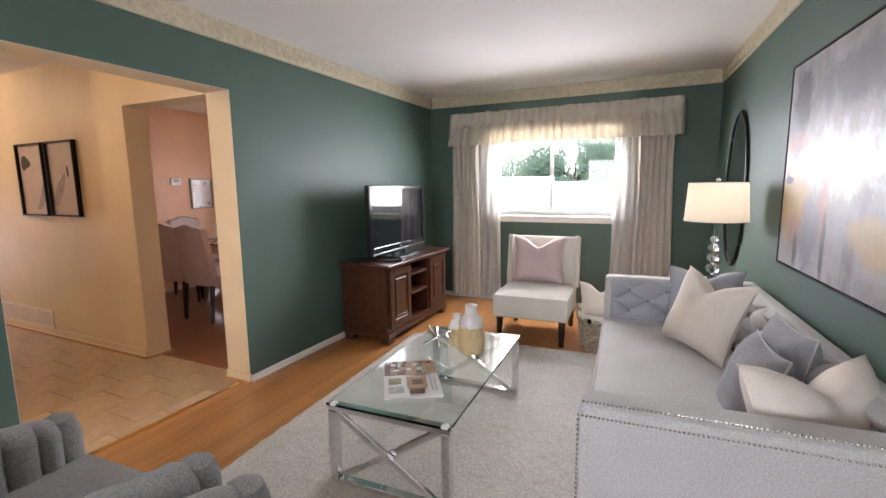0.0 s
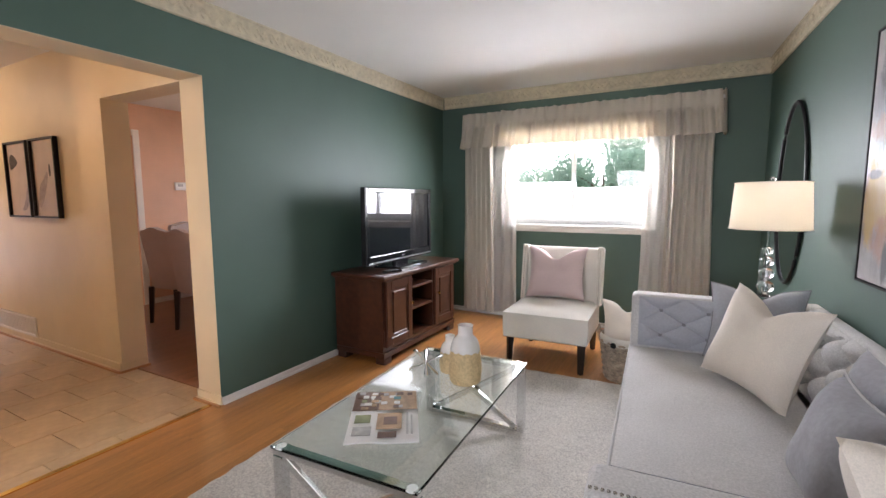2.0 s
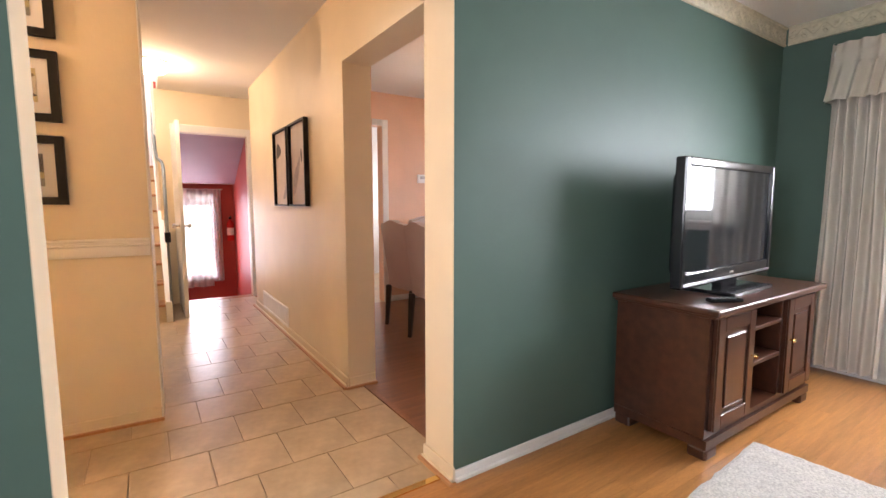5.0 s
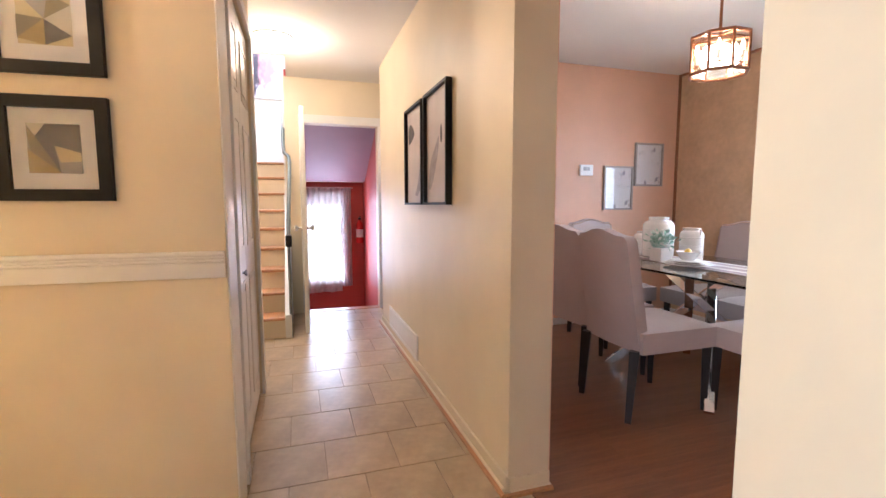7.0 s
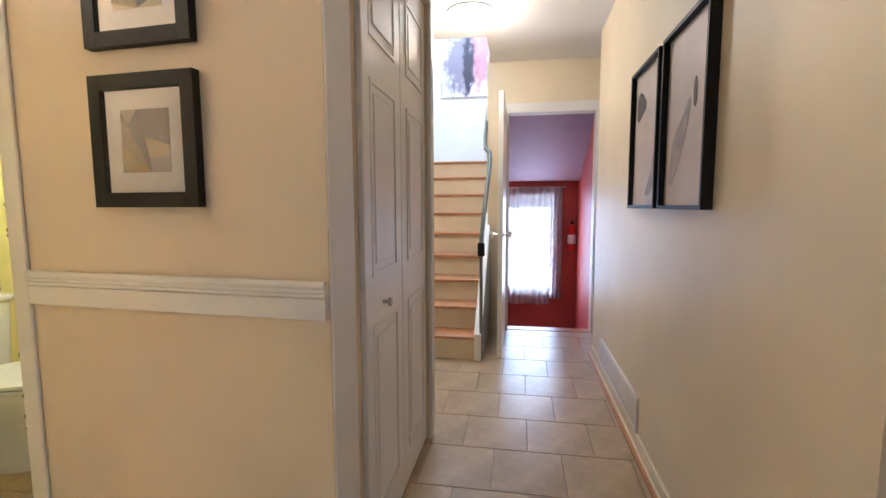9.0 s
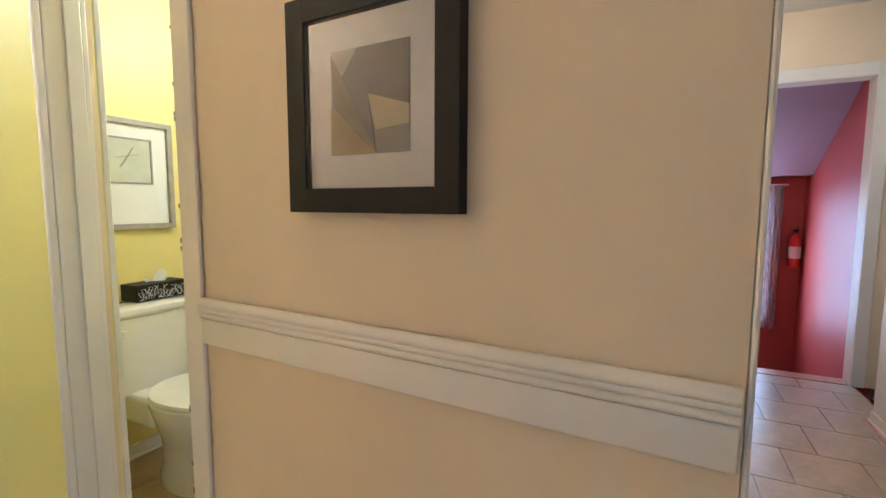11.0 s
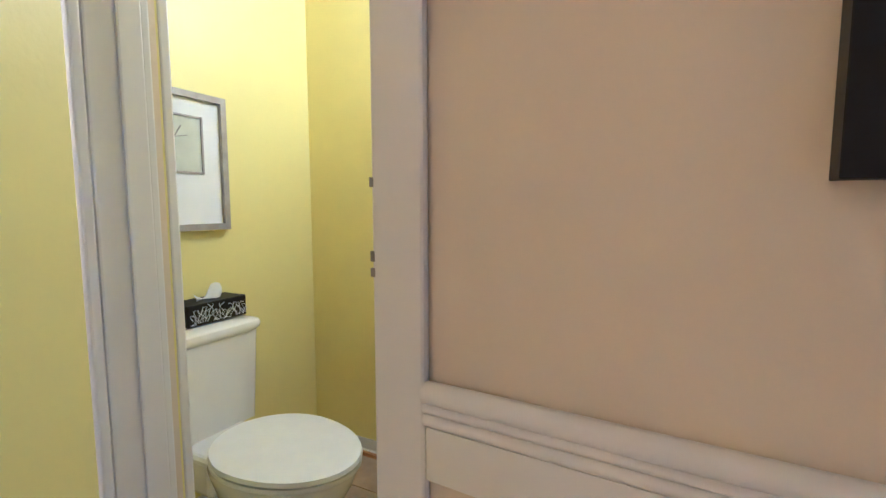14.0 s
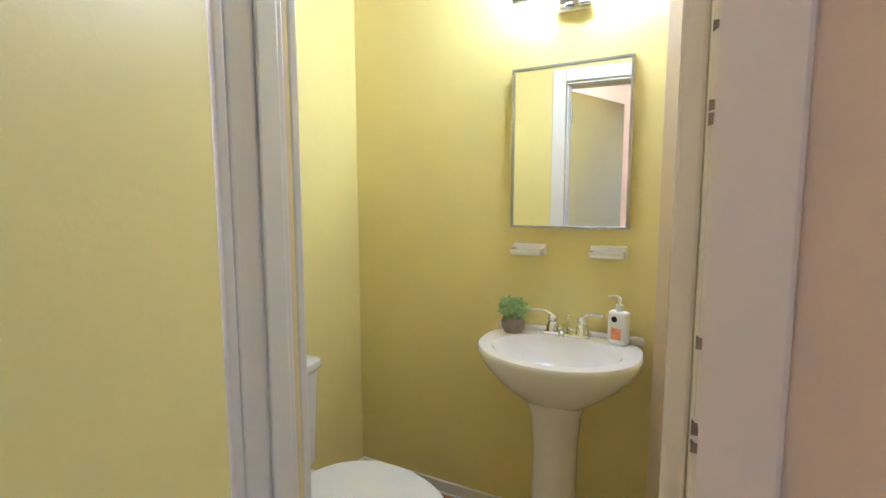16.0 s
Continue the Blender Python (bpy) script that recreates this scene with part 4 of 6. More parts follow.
for x in (-0.302, 0.302):
    part("wing", B(x - 0.022, -0.10, 0.05, x + 0.022, 0.05, 0.525, 0.012, 2, pose(0, 0.27, 0.33, -9, 0, 0)), OFFWHITE, chair)
for x in (-0.26, 0.26):
    for y, lean in ((-0.28, -0.02), (0.26, 0.05)):
        part("leg", T([(x, y + lean, 0.0), (x, y, 0.22)], [0.020, 0.030], 4), ESPRESSO, chair, "dark tapered leg")
bm = bmesh.new()
for x in (-0.302, 0.302):
    for k in range(22):
        p = pose(0, 0.27, 0.33, -9, 0, 0) @ Vector((x, -0.101, 0.08 + 0.0195 * k))
        bmesh.ops.create_icosphere(bm, subdivisions=1, radius=0.006, matrix=Matrix.Translation(p))
for k in range(40):
    bmesh.ops.create_icosphere(bm, subdivisions=1, radius=0.005, matrix=Matrix.Translation((-0.30 + 0.0154 * k, -0.331, 0.222)))
tagged(part("nailhead_trim", bm, NAIL, chair, smooth=True), kind="stuff")
pillow(chair.matrix_world @ pose(-0.02, 0.10, 0.44, -15, 0, 0), 0.47, 0.43, 0.15, BLUSH, "blush linen pillow with a dented top on the chair", 0.20, None, 8)

# ---- basket ----
bask = base("wicker_basket", pose(0.06, 3.98, 0), "round woven wicker basket with a pale liner and dark button", "basket")
bm = bmesh.new()
for row in range(15):
    z, r = 0.012 + row * 0.019, 0.150 + 0.0024 * row
    pts = [((r + 0.006 * math.sin(14 * a + math.pi * row)) * math.cos(a), (r + 0.006 * math.sin(14 * a + math.pi * row)) * math.sin(a), z) for a in (2 * math.pi * k / 84 for k in range(85))]
    tube(bm, pts, 0.0095, 5)
part("weave", bm, WICKER, bask, smooth=True)
for k in range(28):
    a = 2 * math.pi * (k + 0.25) / 28
    part("stake", T([((0.150 + 0.034 * q) * math.cos(a), (0.150 + 0.034 * q) * math.sin(a), 0.30 * q) for q in (0, 0.5, 1)], 0.006, 5), WICKER, bask)
part("floor_disc", L([(0, 0), (0.15, 0), (0.15, 0.01), (0, 0.01)], 28), WICKER, bask)
part("liner", surface(bmesh.new(), 48, 3, lambda u, v: ((0.180 + 0.013 * math.sin(math.pi * v)) * math.cos(2 * math.pi * u), (0.180 + 0.013 * math.sin(math.pi * v)) * math.sin(2 * math.pi * u), 0.255 + 0.065 * v), (0, 0, 0.002)), OFFWHITE, bask, "folded cotton liner", smooth=True)
part("button", L([(0, 0), (0.02, 0), (0.02, 0.006), (0, 0.008)], 18, m=pose(-0.075, -0.180, 0.275, 90, 0, -22)), BLACKWOOD, bask, "large dark button")
part("handle", T([(-0.185, -0.05, 0.26), (-0.205, -0.05, 0.33), (-0.20, 0.0, 0.36), (-0.205, 0.05, 0.33), (-0.185, 0.05, 0.26)], 0.008, 6), WICKER, bask, "rope handle")
pillow(pose(0.06, 3.98, 0.20, -10, 0, 15), 0.36, 0.36, 0.15, IVORY, "ivory cushion standing in the wicker basket", 0.22, None, 9)


def egg(a, w, l0, l1):
    """An outline round the bowl: half width w, back l0 and front l1 from its middle."""
    x, y = w * math.cos(a), math.sin(a)
    return x, (l1 * y if y > 0 else l0 * y)


def egg_rings(rows, n=48):
    bm = bmesh.new()
    rings = []
    for w, l0, l1, cy, z in rows:
        rings.append([bm.verts.new((egg(a, w, l0, l1)[0], cy + egg(a, w, l0, l1)[1], z)) for a in (2 * math.pi * k / n for k in range(n))])
    for a, b in zip(rings, rings[1:]):
        for k in range(n):
            bm.faces.new([a[k], a[(k + 1) % n], b[(k + 1) % n], b[k]])
    bm.faces.new(rings[0])
    bm.faces.new(rings[-1])
    return bm


# ---- channel-back armchairs ----
def armchair(place, label):
    ob = base("armchair", place, label, "armchair", "grey armchairs")
    part("seat", surface(bmesh.new(), 14, 14, lambda u, v: (-0.27 + 0.54 * u, -0.22 + 0.60 * v, 0.415 + 0.03 * (1 - (2 * u - 1) ** 4) * (1 - (2 * v - 1) ** 4)), (0, 0, -0.17)), ARMGREY, ob, "plump seat cushion", smooth=True)
    straight, radius = 0.40, 0.33
    total = 2 * straight + math.pi * radius

    def around(d):
        """Place and outward direction at the distance d along the wraparound shell."""
        if d < straight:
            return Vector((-radius, 0.34 - d, 0)), Vector((-1, 0, 0))
        if d > total - straight:
            return Vector((radius, 0.34 - (total - d), 0)), Vector((1, 0, 0))
        a = math.pi + (d - straight) / radius
        return Vector((radius * math.cos(a), 0.34 - straight + radius * math.sin(a), 0)), Vector((math.cos(a), math.sin(a), 0))

    def shell(u, v):
        p, n = around(total * u)
        t = 2 * u - 1
        top = 0.575 + 0.17 * math.cos(t * math.pi / 2) ** 1.5
        rib = abs(math.sin(math.pi * 20 * u)) ** 0.5
        end = min(1, min(u, 1 - u) * total / 0.06) ** 0.5
        a = math.pi * (v - 0.25) / 0.5
        if v < 0.25:
            q, z = 0.075, 0.16 + (top - 0.06 - 0.16) * v / 0.25
        elif v > 0.75:
            q, z = -0.055 - 0.022 * rib, 0.30 + (top - 0.06 - 0.30) * (1 - v) / 0.25
        else:
            q, z = 0.01 + 0.065 * math.cos(a) - 0.022 * rib * (v - 0.25) * 2, top - 0.06 + 0.06 * math.sin(a)
        return p + n * (0.01 + (q - 0.01) * (0.25 + 0.75 * end)) + Vector((0, 0, z - 0.03 * (1 - end)))
    part("channelled_shell", surface(bmesh.new(), 160, 28, shell), ARMGREY, ob, "vertically channelled wraparound back and arms", smooth=True)
    for s in (-1, 1):
        part("arm_front", L([(0, 0), (0.06, 0), (0.066, 0.05), (0.066, 0.34), (0.05, 0.395), (0.02, 0.412), (0, 0.414)], 24, (radius * s * 1.03, 0.335, 0.16)), ARMGREY, ob, "rounded arm end", smooth=True)
    part("base", egg_rings([(0.30, 0.34, 0.34, 0.0, 0.14), (0.34, 0.38, 0.36, 0.0, 0.18), (0.34, 0.38, 0.36, 0.0, 0.26)], 32), ARMGREY, ob, smooth=True)
    for x in (-0.22, 0.22):
        for y in (-0.22, 0.26):
            part("leg", T([(x, y, 0), (x, y, 0.15)], [0.014, 0.022], 8), ESPRESSO, ob)
    return ob


first = armchair(pose(-1.10, 0.63, 0, 0, 0, 3), "grey boucle armchair with a channelled wraparound back")
copy_thing(first, pose(-0.31, 0.56, 0, 0, 0, -14))
pillow(pose(-1.17, 0.47, 0.45, -20, 0, 5), 0.42, 0.38, 0.14, OFFWHITE, "white textured pillow on the grey armchair", 0.1, None, 11)


# ---- hall ----
def casing(name, rows, label, mat=None):
    bm = bmesh.new()
    for r in rows:
        box(bm, *r, 0.004, 2)
    return tagged(part(name, bm, mat or WHITE), label, "door trim", kind="structure")


baseboard("baseboard_hall_pictures", (-6.02, YN), (DX0, YN), (0, -1), CREAM, label="cream hall baseboard with a wooden shoe strip")
baseboard("baseboard_column", (DX0, YN), (DX0, YN + 0.18), (1, 0), CREAM, label="cream baseboard round the wall end")
baseboard("baseboard_art", (XA, BY1 + 0.056), (XA, 1.337), (1, 0), CREAM, label="cream hall baseboard").matrix_world = SKEW
baseboard("baseboard_art_south", (XA, YB), (XA, BY0 - 0.08), (1, 0), CREAM, label="cream hall baseboard").matrix_world = SKEW
shoe = boxes((-6.02, YN - 0.042, 0, DX0 + 0.03, YN - 0.027, 0.014), (XH, YN - 0.042, 0, XG + 0.03, YN - 0.027, 0.014), (DX0 + 0.027, YN - 0.027, 0, DX0 + 0.042, YN + 0.18, 0.014))
structure("trim_shoe_strip", shoe, TREADWOOD, "thin bare wooden strip along the hall baseboards", "trim")
structure("trim_shoe_strip_art", boxes((XA + 0.027, BY1 + 0.07, 0, XA + 0.042, 1.35, 0.014)), TREADWOOD, "thin bare wooden strip along the hall baseboard", "trim").matrix_world = SKEW
structure("trim_threshold", boxes((XG - 0.065, YS, -0.004, XG - 0.035, YN, 0.006)), BRASS, "pale metal strip between tile and oak floor", "threshold")
structure("trim_threshold_dining", boxes((DX0, YN + 0.085, -0.004, DX1, YN + 0.115, 0.006)), OAKRED, "wooden strip under the dining room opening", "threshold")


def rail_profile(name, y0, y1):
    bm = bmesh.new()
    box(bm, XA, y0, 0.885, XA + 0.014, y1, 0.936, 0.003, 2)
    box(bm, XA, y0, 0.9365, XA + 0.012, y1, 0.973)
    for k, (z, r) in enumerate(((0.943, 0.0065), (0.954, 0.006), (0.967, 0.010))):
        tube(bm, [(XA + 0.012, y0, z), (XA + 0.012, y1, z)], r, 10)
    ob = tagged(part(name, bm, WHITE, smooth=True), "white fluted chair rail along the hall wall", "chair rail", kind="structure")
    ob.matrix_world = SKEW
    return ob


rail_profile("trim_chair_rail", BY1 + 0.048, 1.333)
rail_profile("trim_chair_rail_south", YB, BY0 - 0.083)

# powder room door frame and leaf
fr = casing("trim_powder_door", ((XA, BY1 - 0.012, 0, XA + 0.010, BY1 + 0.046, 2.03), (XA, BY0 - 0.08, 0, XA + 0.018, BY0 + 0.0125, 2.03), (XA, BY0 + 0.0125, 1.945, XA + 0.012, BY1 - 0.012, 2.03), (XA - 0.114, BY1 - 0.014, 0, XA - 0.001, BY1 - 0.0005, 1.948), (XA - 0.100, BY0 + 0.0005, 0, XA - 0.001, BY0 + 0.012, 1.948), (XA - 0.114, BY0 + 0.0005, 1.9485, XA - 0.001, BY1 - 0.0005, 1.9595), (XA - 0.085, BY1 - 0.036, 0, XA - 0.045, BY1 - 0.0145, 1.948), (XA - 0.085, BY0 + 0.0125, 0, XA - 0.045, BY0 + 0.019, 1.948), (XA - 0.139, BY0 - 0.075, 0, XA - 0.12, BY0, 2.03), (XA - 0.139, BY1, 0, XA - 0.12, BY1 + 0.075, 2.03), (XA - 0.139, BY0, 1.96, XA - 0.12, BY1, 2.03)), "white painted frame and casings of the powder room door, chipped at the edge")
fr.matrix_world = SKEW
CHIP = material("chipped_paint", (0.26, 0.22, 0.19), 0.8, vary=0.2, scale=60)
rng = random.Random(11)
for k in range(14):
    z = 0.5 + 1.25 * rng.random()
    h = 0.003 + 0.009 * rng.random()
    part("paint_chip", B(XA + 0.004, BY1 - 0.0132, z, XA + 0.0104, BY1 - 0.0100 + 0.002 * rng.random(), z + h), CHIP, fr)
part("strike_plate", B(XA - 0.042, BY1 - 0.0165, 0.86, XA - 0.004, BY1 - 0.0142, 0.93), STEEL, fr, "dark steel strike plate")

leafm = SKEW @ pose(XA + 0.020, BY0 + 0.010, 0, 0, 0, -61)    # leaf opens into the hall
dl = base("door_1", leafm, "open flat powder room door, yellow inside and cream outside", "door")
tagged(dl, kind="structure")
part("leaf", B(0.0035, 0.004, 0.012, 0.0355, 0.598, 1.942, 0.002, 1), WHITE, dl)
part("yellow_face", B(0.0, 0.004, 0.012, 0.003, 0.598, 1.942), YELLOW, dl, "yellow painted inner face")
part("cream_face", B(0.036, 0.004, 0.012, 0.039, 0.598, 1.942), CREAM, dl, "cream painted outer face")
for x, s in ((0.0, -1), (0.039, 1)):
    kn = part("knob", L([(0.030, 0), (0.030, 0.004), (0.012, 0.012), (0.011, 0.030), (0.015, 0.036), (0.025, 0.048), (0.028, 0.062), (0.023, 0.076), (0.010, 0.083), (0, 0.084)], 24, m=pose(x, 0.535, 0.90, 0, 90 * s, 0)), BRASS, dl, "polished brass round knob", smooth=True)
part("latch_plate", B(0.006, 0.5983, 0.865, 0.033, 0.5995, 0.935), STEEL, dl)
part("latch_bolt", B(0.014, 0.5995, 0.892, 0.026, 0.608, 0.908, 0.002, 1), BRASS, dl)
for z in (0.25, 1.75):
    part("hinge", L([(0.006, 0), (0.006, 0.09)], 10, (-0.003, 0.0, z)), STEEL, dl)

sw = base("light_switch", SKEW @ pose(XA + 0.001, -0.315, 1.22), "white double toggle light switch on the hall wall", "switch")
part("plate", B(0, -0.055, 0, 0.006, 0.055, 0.115, 0.003, 2), PLASTIC, sw)
for y in (-0.022, 0.022):
    part("toggle", B(0.006, y - 0.005, 0.05, 0.018, y + 0.005, 0.068, 0.002, 1), PLASTIC, sw)
    for z in (0.02, 0.095):
        part("screw", L([(0.0035, 0), (0.0035, 0.001)], 8, m=pose(0.006, y, z, 0, 90, 0)), STEEL, sw)

# small framed pictures, each a faceted geometric print
FACETS = [material("facet_%s" % n, c, 0.6, vary=0.08, scale=20) for n, c in (("charcoal", (0.06, 0.055, 0.05)), ("olive", (0.17, 0.14, 0.06)), ("straw", (0.50, 0.43, 0.22)), ("grey", (0.26, 0.25, 0.21)), ("pale", (0.48, 0.45, 0.36)), ("gold", (0.30, 0.22, 0.05)))]


def small_picture(place, label, facets):
    ob = base("framed_print", place, label, "picture", "small framed prints")
    part("picture_frame", framed(bmesh.new(), 0.302, 0.318, 0.036, 0.024), BLACKWOOD, ob, "wide flat black frame")
    part("mat_board", B(0.0365, -0.010, 0.0365, 0.2655, -0.004, 0.2815), PAPER, ob)
    for k, (mat, pts) in enumerate(facets):
        part("facet", polygon([(0.081 + 0.140 * x, 0.085 + 0.150 * z) for x, z in pts], -0.0112 - 0.0005 * k), FACETS[mat], ob)
    part("glazing", B(0.0365, -0.0185, 0.0365, 0.2655, -0.0170, 0.2815), GLASS, ob).visible_shadow = False
    return ob


F1 = [(3, ((0, 0), (1, 0), (1, 1), (0, 1))), (0, ((0.15, 0.75), (0.35, 1), (1, 1), (1, 0.42), (0.5, 0.56))), (4, ((0, 1), (0.35, 1), (0.15, 0.75))), (1, ((0, 0.95), (0.15, 0.75), (0.6, 0), (0.05, 0.45))), (5, ((0, 0.48), (0.6, 0), (0, 0))), (0, ((0.15, 0.75), (0.5, 0.56), (0.6, 0.0))), (2, ((0.5, 0.56), (1, 0.42), (1, 0.25), (0.6, 0.22)))]
F2 = [(2, ((0, 0), (1, 0), (1, 1), (0, 1))), (3, ((0.5, 0.5), (0, 1), (0.6, 1))), (1, ((0.5, 0.5), (0.6, 1), (1, 0.8))), (4, ((0.5, 0.5), (1, 0.8), (1, 0.2))), (0, ((0.5, 0.5), (1, 0.2), (0.5, 0))), (5, ((0.5, 0.5), (0.5, 0), (0, 0.1))), (1, ((0.5, 0.5), (0, 0.1), (0, 0.55)))]
EASTF = SKEW @ pose(XA + 0.001, 0, 0, 0, 0, 90)      # hung on the wall facing the living room
small_picture(EASTF @ pose(0.719, 0, 1.145), "black framed geometric print in charcoal and straw on the hall wall", F1)
small_picture(EASTF @ pose(0.719, 0, 1.527), "black framed geometric print with a green and straw fan", F2)
small_picture(EASTF @ pose(0.719, 0, 1.905), "black framed geometric print hung highest on the hall wall", F1)


def rounded(points, times=3):
    """Corners cut again and again until the outline is smooth."""
    for _ in range(times):
        out = []
        for (ax, az), (bx, bz) in zip(points, points[1:] + points[:1]):
            out += [(0.75 * ax + 0.25 * bx, 0.75 * az + 0.25 * bz), (0.25 * ax + 0.75 * bx, 0.25 * az + 0.75 * bz)]
        points = out
    return points


def tall_picture(x0, x1, label, mat, lines):
    ob = base("tall_framed_print", pose(x0, YN - 0.001, 1.131), label, "picture", "tall framed prints")
    w, h = x1 - x0, 0.638
    part("picture_frame", framed(bmesh.new(), w, h, 0.014, 0.035), BLACKWOOD, ob, "slim black frame")
    part("print", B(0.0145, -0.012, 0.0145, w - 0.0145, -0.004, h - 0.0145), mat, ob)
    for k, pts in enumerate(lines):
        part("ink_shape", polygon(rounded([(w * x, h * z) for x, z in pts]), -0.0132), PRINTS_INK[k % 2], ob)
    return ob


PRINTS_INK = [material("ink_dark", (0.07, 0.06, 0.065), 0.6, vary=0.3, scale=30), material("ink_mauve", (0.38, 0.33, 0.36), 0.6, vary=0.2, scale=20)]
TALL = material("pale_pink_print", (0.60, 0.52, 0.50), 0.5, vary=0.06, scale=8)
tall_picture(-4.875, -4.432, "tall pale print with dark petals in a slim black frame", TALL, [((0.10, 0.80), (0.25, 0.86), (0.52, 0.72), (0.30, 0.66), (0.12, 0.62)), ((0.45, 0.10), (0.62, 0.15), (0.95, 0.62), (0.98, 0.38), (0.72, 0.08))])
tall_picture(-4.382, -3.942, "tall pale print with a grey stroke in a slim black frame", TALL, [((0.62, 0.62), (0.68, 0.70), (0.72, 0.56), (0.66, 0.50)), ((0.10, 0.12), (0.28, 0.16), (0.55, 0.45), (0.60, 0.62), (0.42, 0.50), (0.20, 0.40))])

# wall register
vent = base("air_register", pose(-5.62, YN - 0.001, 0.058), "cream metal air register with fine slots above the baseboard", "vent")
w = 0.97
part("plate", framed(bmesh.new(), w, 0.18, 0.02, 0.012), WHITE, vent)
part("backing", B(0.02, -0.003, 0.02, w - 0.02, -0.001, 0.16), GROUT, vent)
for k in range(30):
    x = 0.035 + k * (w - 0.07) / 29
    part("slat", B(x - 0.010, -0.009, 0.021, x + 0.010, -0.0045, 0.159), WHITE, vent)

# closet
cx0, cx1 = -4.555, -3.685
casing("trim_closet", ((cx1, 1.337, 0, cx1 + 0.06, 1.355, 2.11), (cx0 - 0.06, 1.337, 0, cx0, 1.355, 2.11), (cx0, 1.337, 2.05, cx1, 1.355, 2.11)), "white casing round the closet")
casing("trim_art_corner", ((XA - 0.13, 1.3375, 0, XA + 0.001, 1.345, H),), "white painted corner of the hall wall").matrix_world = SKEW


closet = base("door_2", pose(cx0, 1.295, 0), "white moulded bifold closet door, closed", "door")
tagged(closet, kind="structure")
half = (cx1 - cx0) / 2
for k in range(2):
    x0 = 0.003 + k * half
    lf = part("leaf", B(x0, 0.0, 0.015, x0 + half - 0.006, 0.030, 2.04, 0.003, 1), WHITE, closet)
    pw = (half - 0.006 - 0.09 * 2)
    for z0, z1 in ((0.16, 0.78), (0.93, 1.52), (1.64, 1.92)):
        part("panel", framed(bmesh.new(), pw + 0.03, z1 - z0, 0.015, 0.005), WHITE, lf).matrix_basis = pose(x0 + 0.075 + pw + 0.03, 0.0302, z0, 0, 0, 180)
        part("panel", B(x0 + 0.115, 0.0302, z0 + 0.04, x0 + 0.115 + pw - 0.05, 0.034, z1 - 0.04, 0.003, 1), WHITE, lf)
pull = part("pull", L([(0.006, 0), (0.006, 0.016), (0.014, 0.02), (0.014, 0.028), (0, 0.03)], 14, m=pose(-3.875 - cx0, 0.030, 0.835, -90, 0, 0)), STEEL, closet, "small dark metal pull", smooth=True)

# stairs up
stairs = base("staircase", pose(0, 0, 0), "staircase with oak treads and cream risers rising from the hall", "stairs")
RISE, RUN, SX, SY0, SY1 = 0.18, 0.205, -5.735, 0.452, 1.44
for k in range(9):
    x = SX - k * RUN
    part("riser", B(x - 0.02, SY0, k * RISE + (0.001 if k else 0), x, SY1, (k + 1) * RISE - 0.026), CREAM, stairs)
    part("tread", B(x - RUN - 0.019 if k < 8 else x - 1.4, SY0, (k + 1) * RISE - 0.025, x + 0.025, SY1, (k + 1) * RISE, 0.006, 2), TREADWOOD, stairs, "worn oak tread")
sb = bmesh.new()
p = [(SX + 0.03, 0), (SX + 0.03, 0.20), (SX - 8 * RUN, 8 * RISE + 0.20), (SX - 8 * RUN - 0.6, 8 * RISE + 0.20), (SX - 8 * RUN - 0.6, 0)]
a = [sb.verts.new((x, SY1 + 0.001, z)) for x, z in p]
b = [sb.verts.new((x, SY1 + 0.055, z)) for x, z in p]
sb.faces.new(a)
sb.faces.new(b[::-1])
for k in range(5):
    sb.faces.new([a[k], a[k - 1], b[k - 1], b[k]])
part("stringer", sb, WHITE, stairs, "white painted stringer")
hr = base("handrail", pose(0, 0, 0), "bent grey metal handrail beside the stairs", "handrail")
part("rail", T([(-5.72, 1.49, 0.82), (-5.76, 1.49, 0.93), (-6.06, 1.50, 1.23), (-6.36, 1.51, 1.53), (-6.44, 1.50, 1.60), (-6.48, 1.46, 1.64), (-6.56, 1.45, 1.75), (-6.9, 1.45, 2.07), (-7.4, 1.47, 2.58)], 0.017, 8), RAILGREY, hr, smooth=True)
part("post", T([(-5.72, 1.49, 0.0), (-5.72, 1.49, 0.83)], 0.012, 8), RAILGREY, hr)
part("clamp", B(-5.745, 1.465, 0.78, -5.695, 1.515, 0.88, 0.006, 1), BLACKIRON, hr, "dark clamp block")

# stair door, standing open against the stair wall
casing("trim_stair_door", ((XD, 1.60, 0, XD + 0.018, 1.66, 2.04), (XD, 2.40, 0, XD + 0.018, 2.47, 2.04), (XD, 1.66, 1.955, XD + 0.018, 2.40, 2.04)), "white casing of the doorway at the end of the hall")
d3 = base("door_3", pose(XD + 0.02, 1.605, 0), "open cream slab door at the end of the hall", "door")
tagged(d3, kind="structure")
part("leaf", B(0.0, 0.0, 0.012, 0.81, 0.036, 1.955, 0.002, 1), WHITE, d3)
for y, s in ((0.036, -1), (0.0, 1)):
    part("knob", L([(0.028, 0), (0.028, 0.004), (0.010, 0.01), (0.010, 0.03), (0.024, 0.045), (0.026, 0.058), (0.018, 0.068), (0, 0.07)], 18, m=pose(0.74, y, 0.93, 90 * s, 0, 0)), CHROME, d3, "round chrome knob", smooth=True)

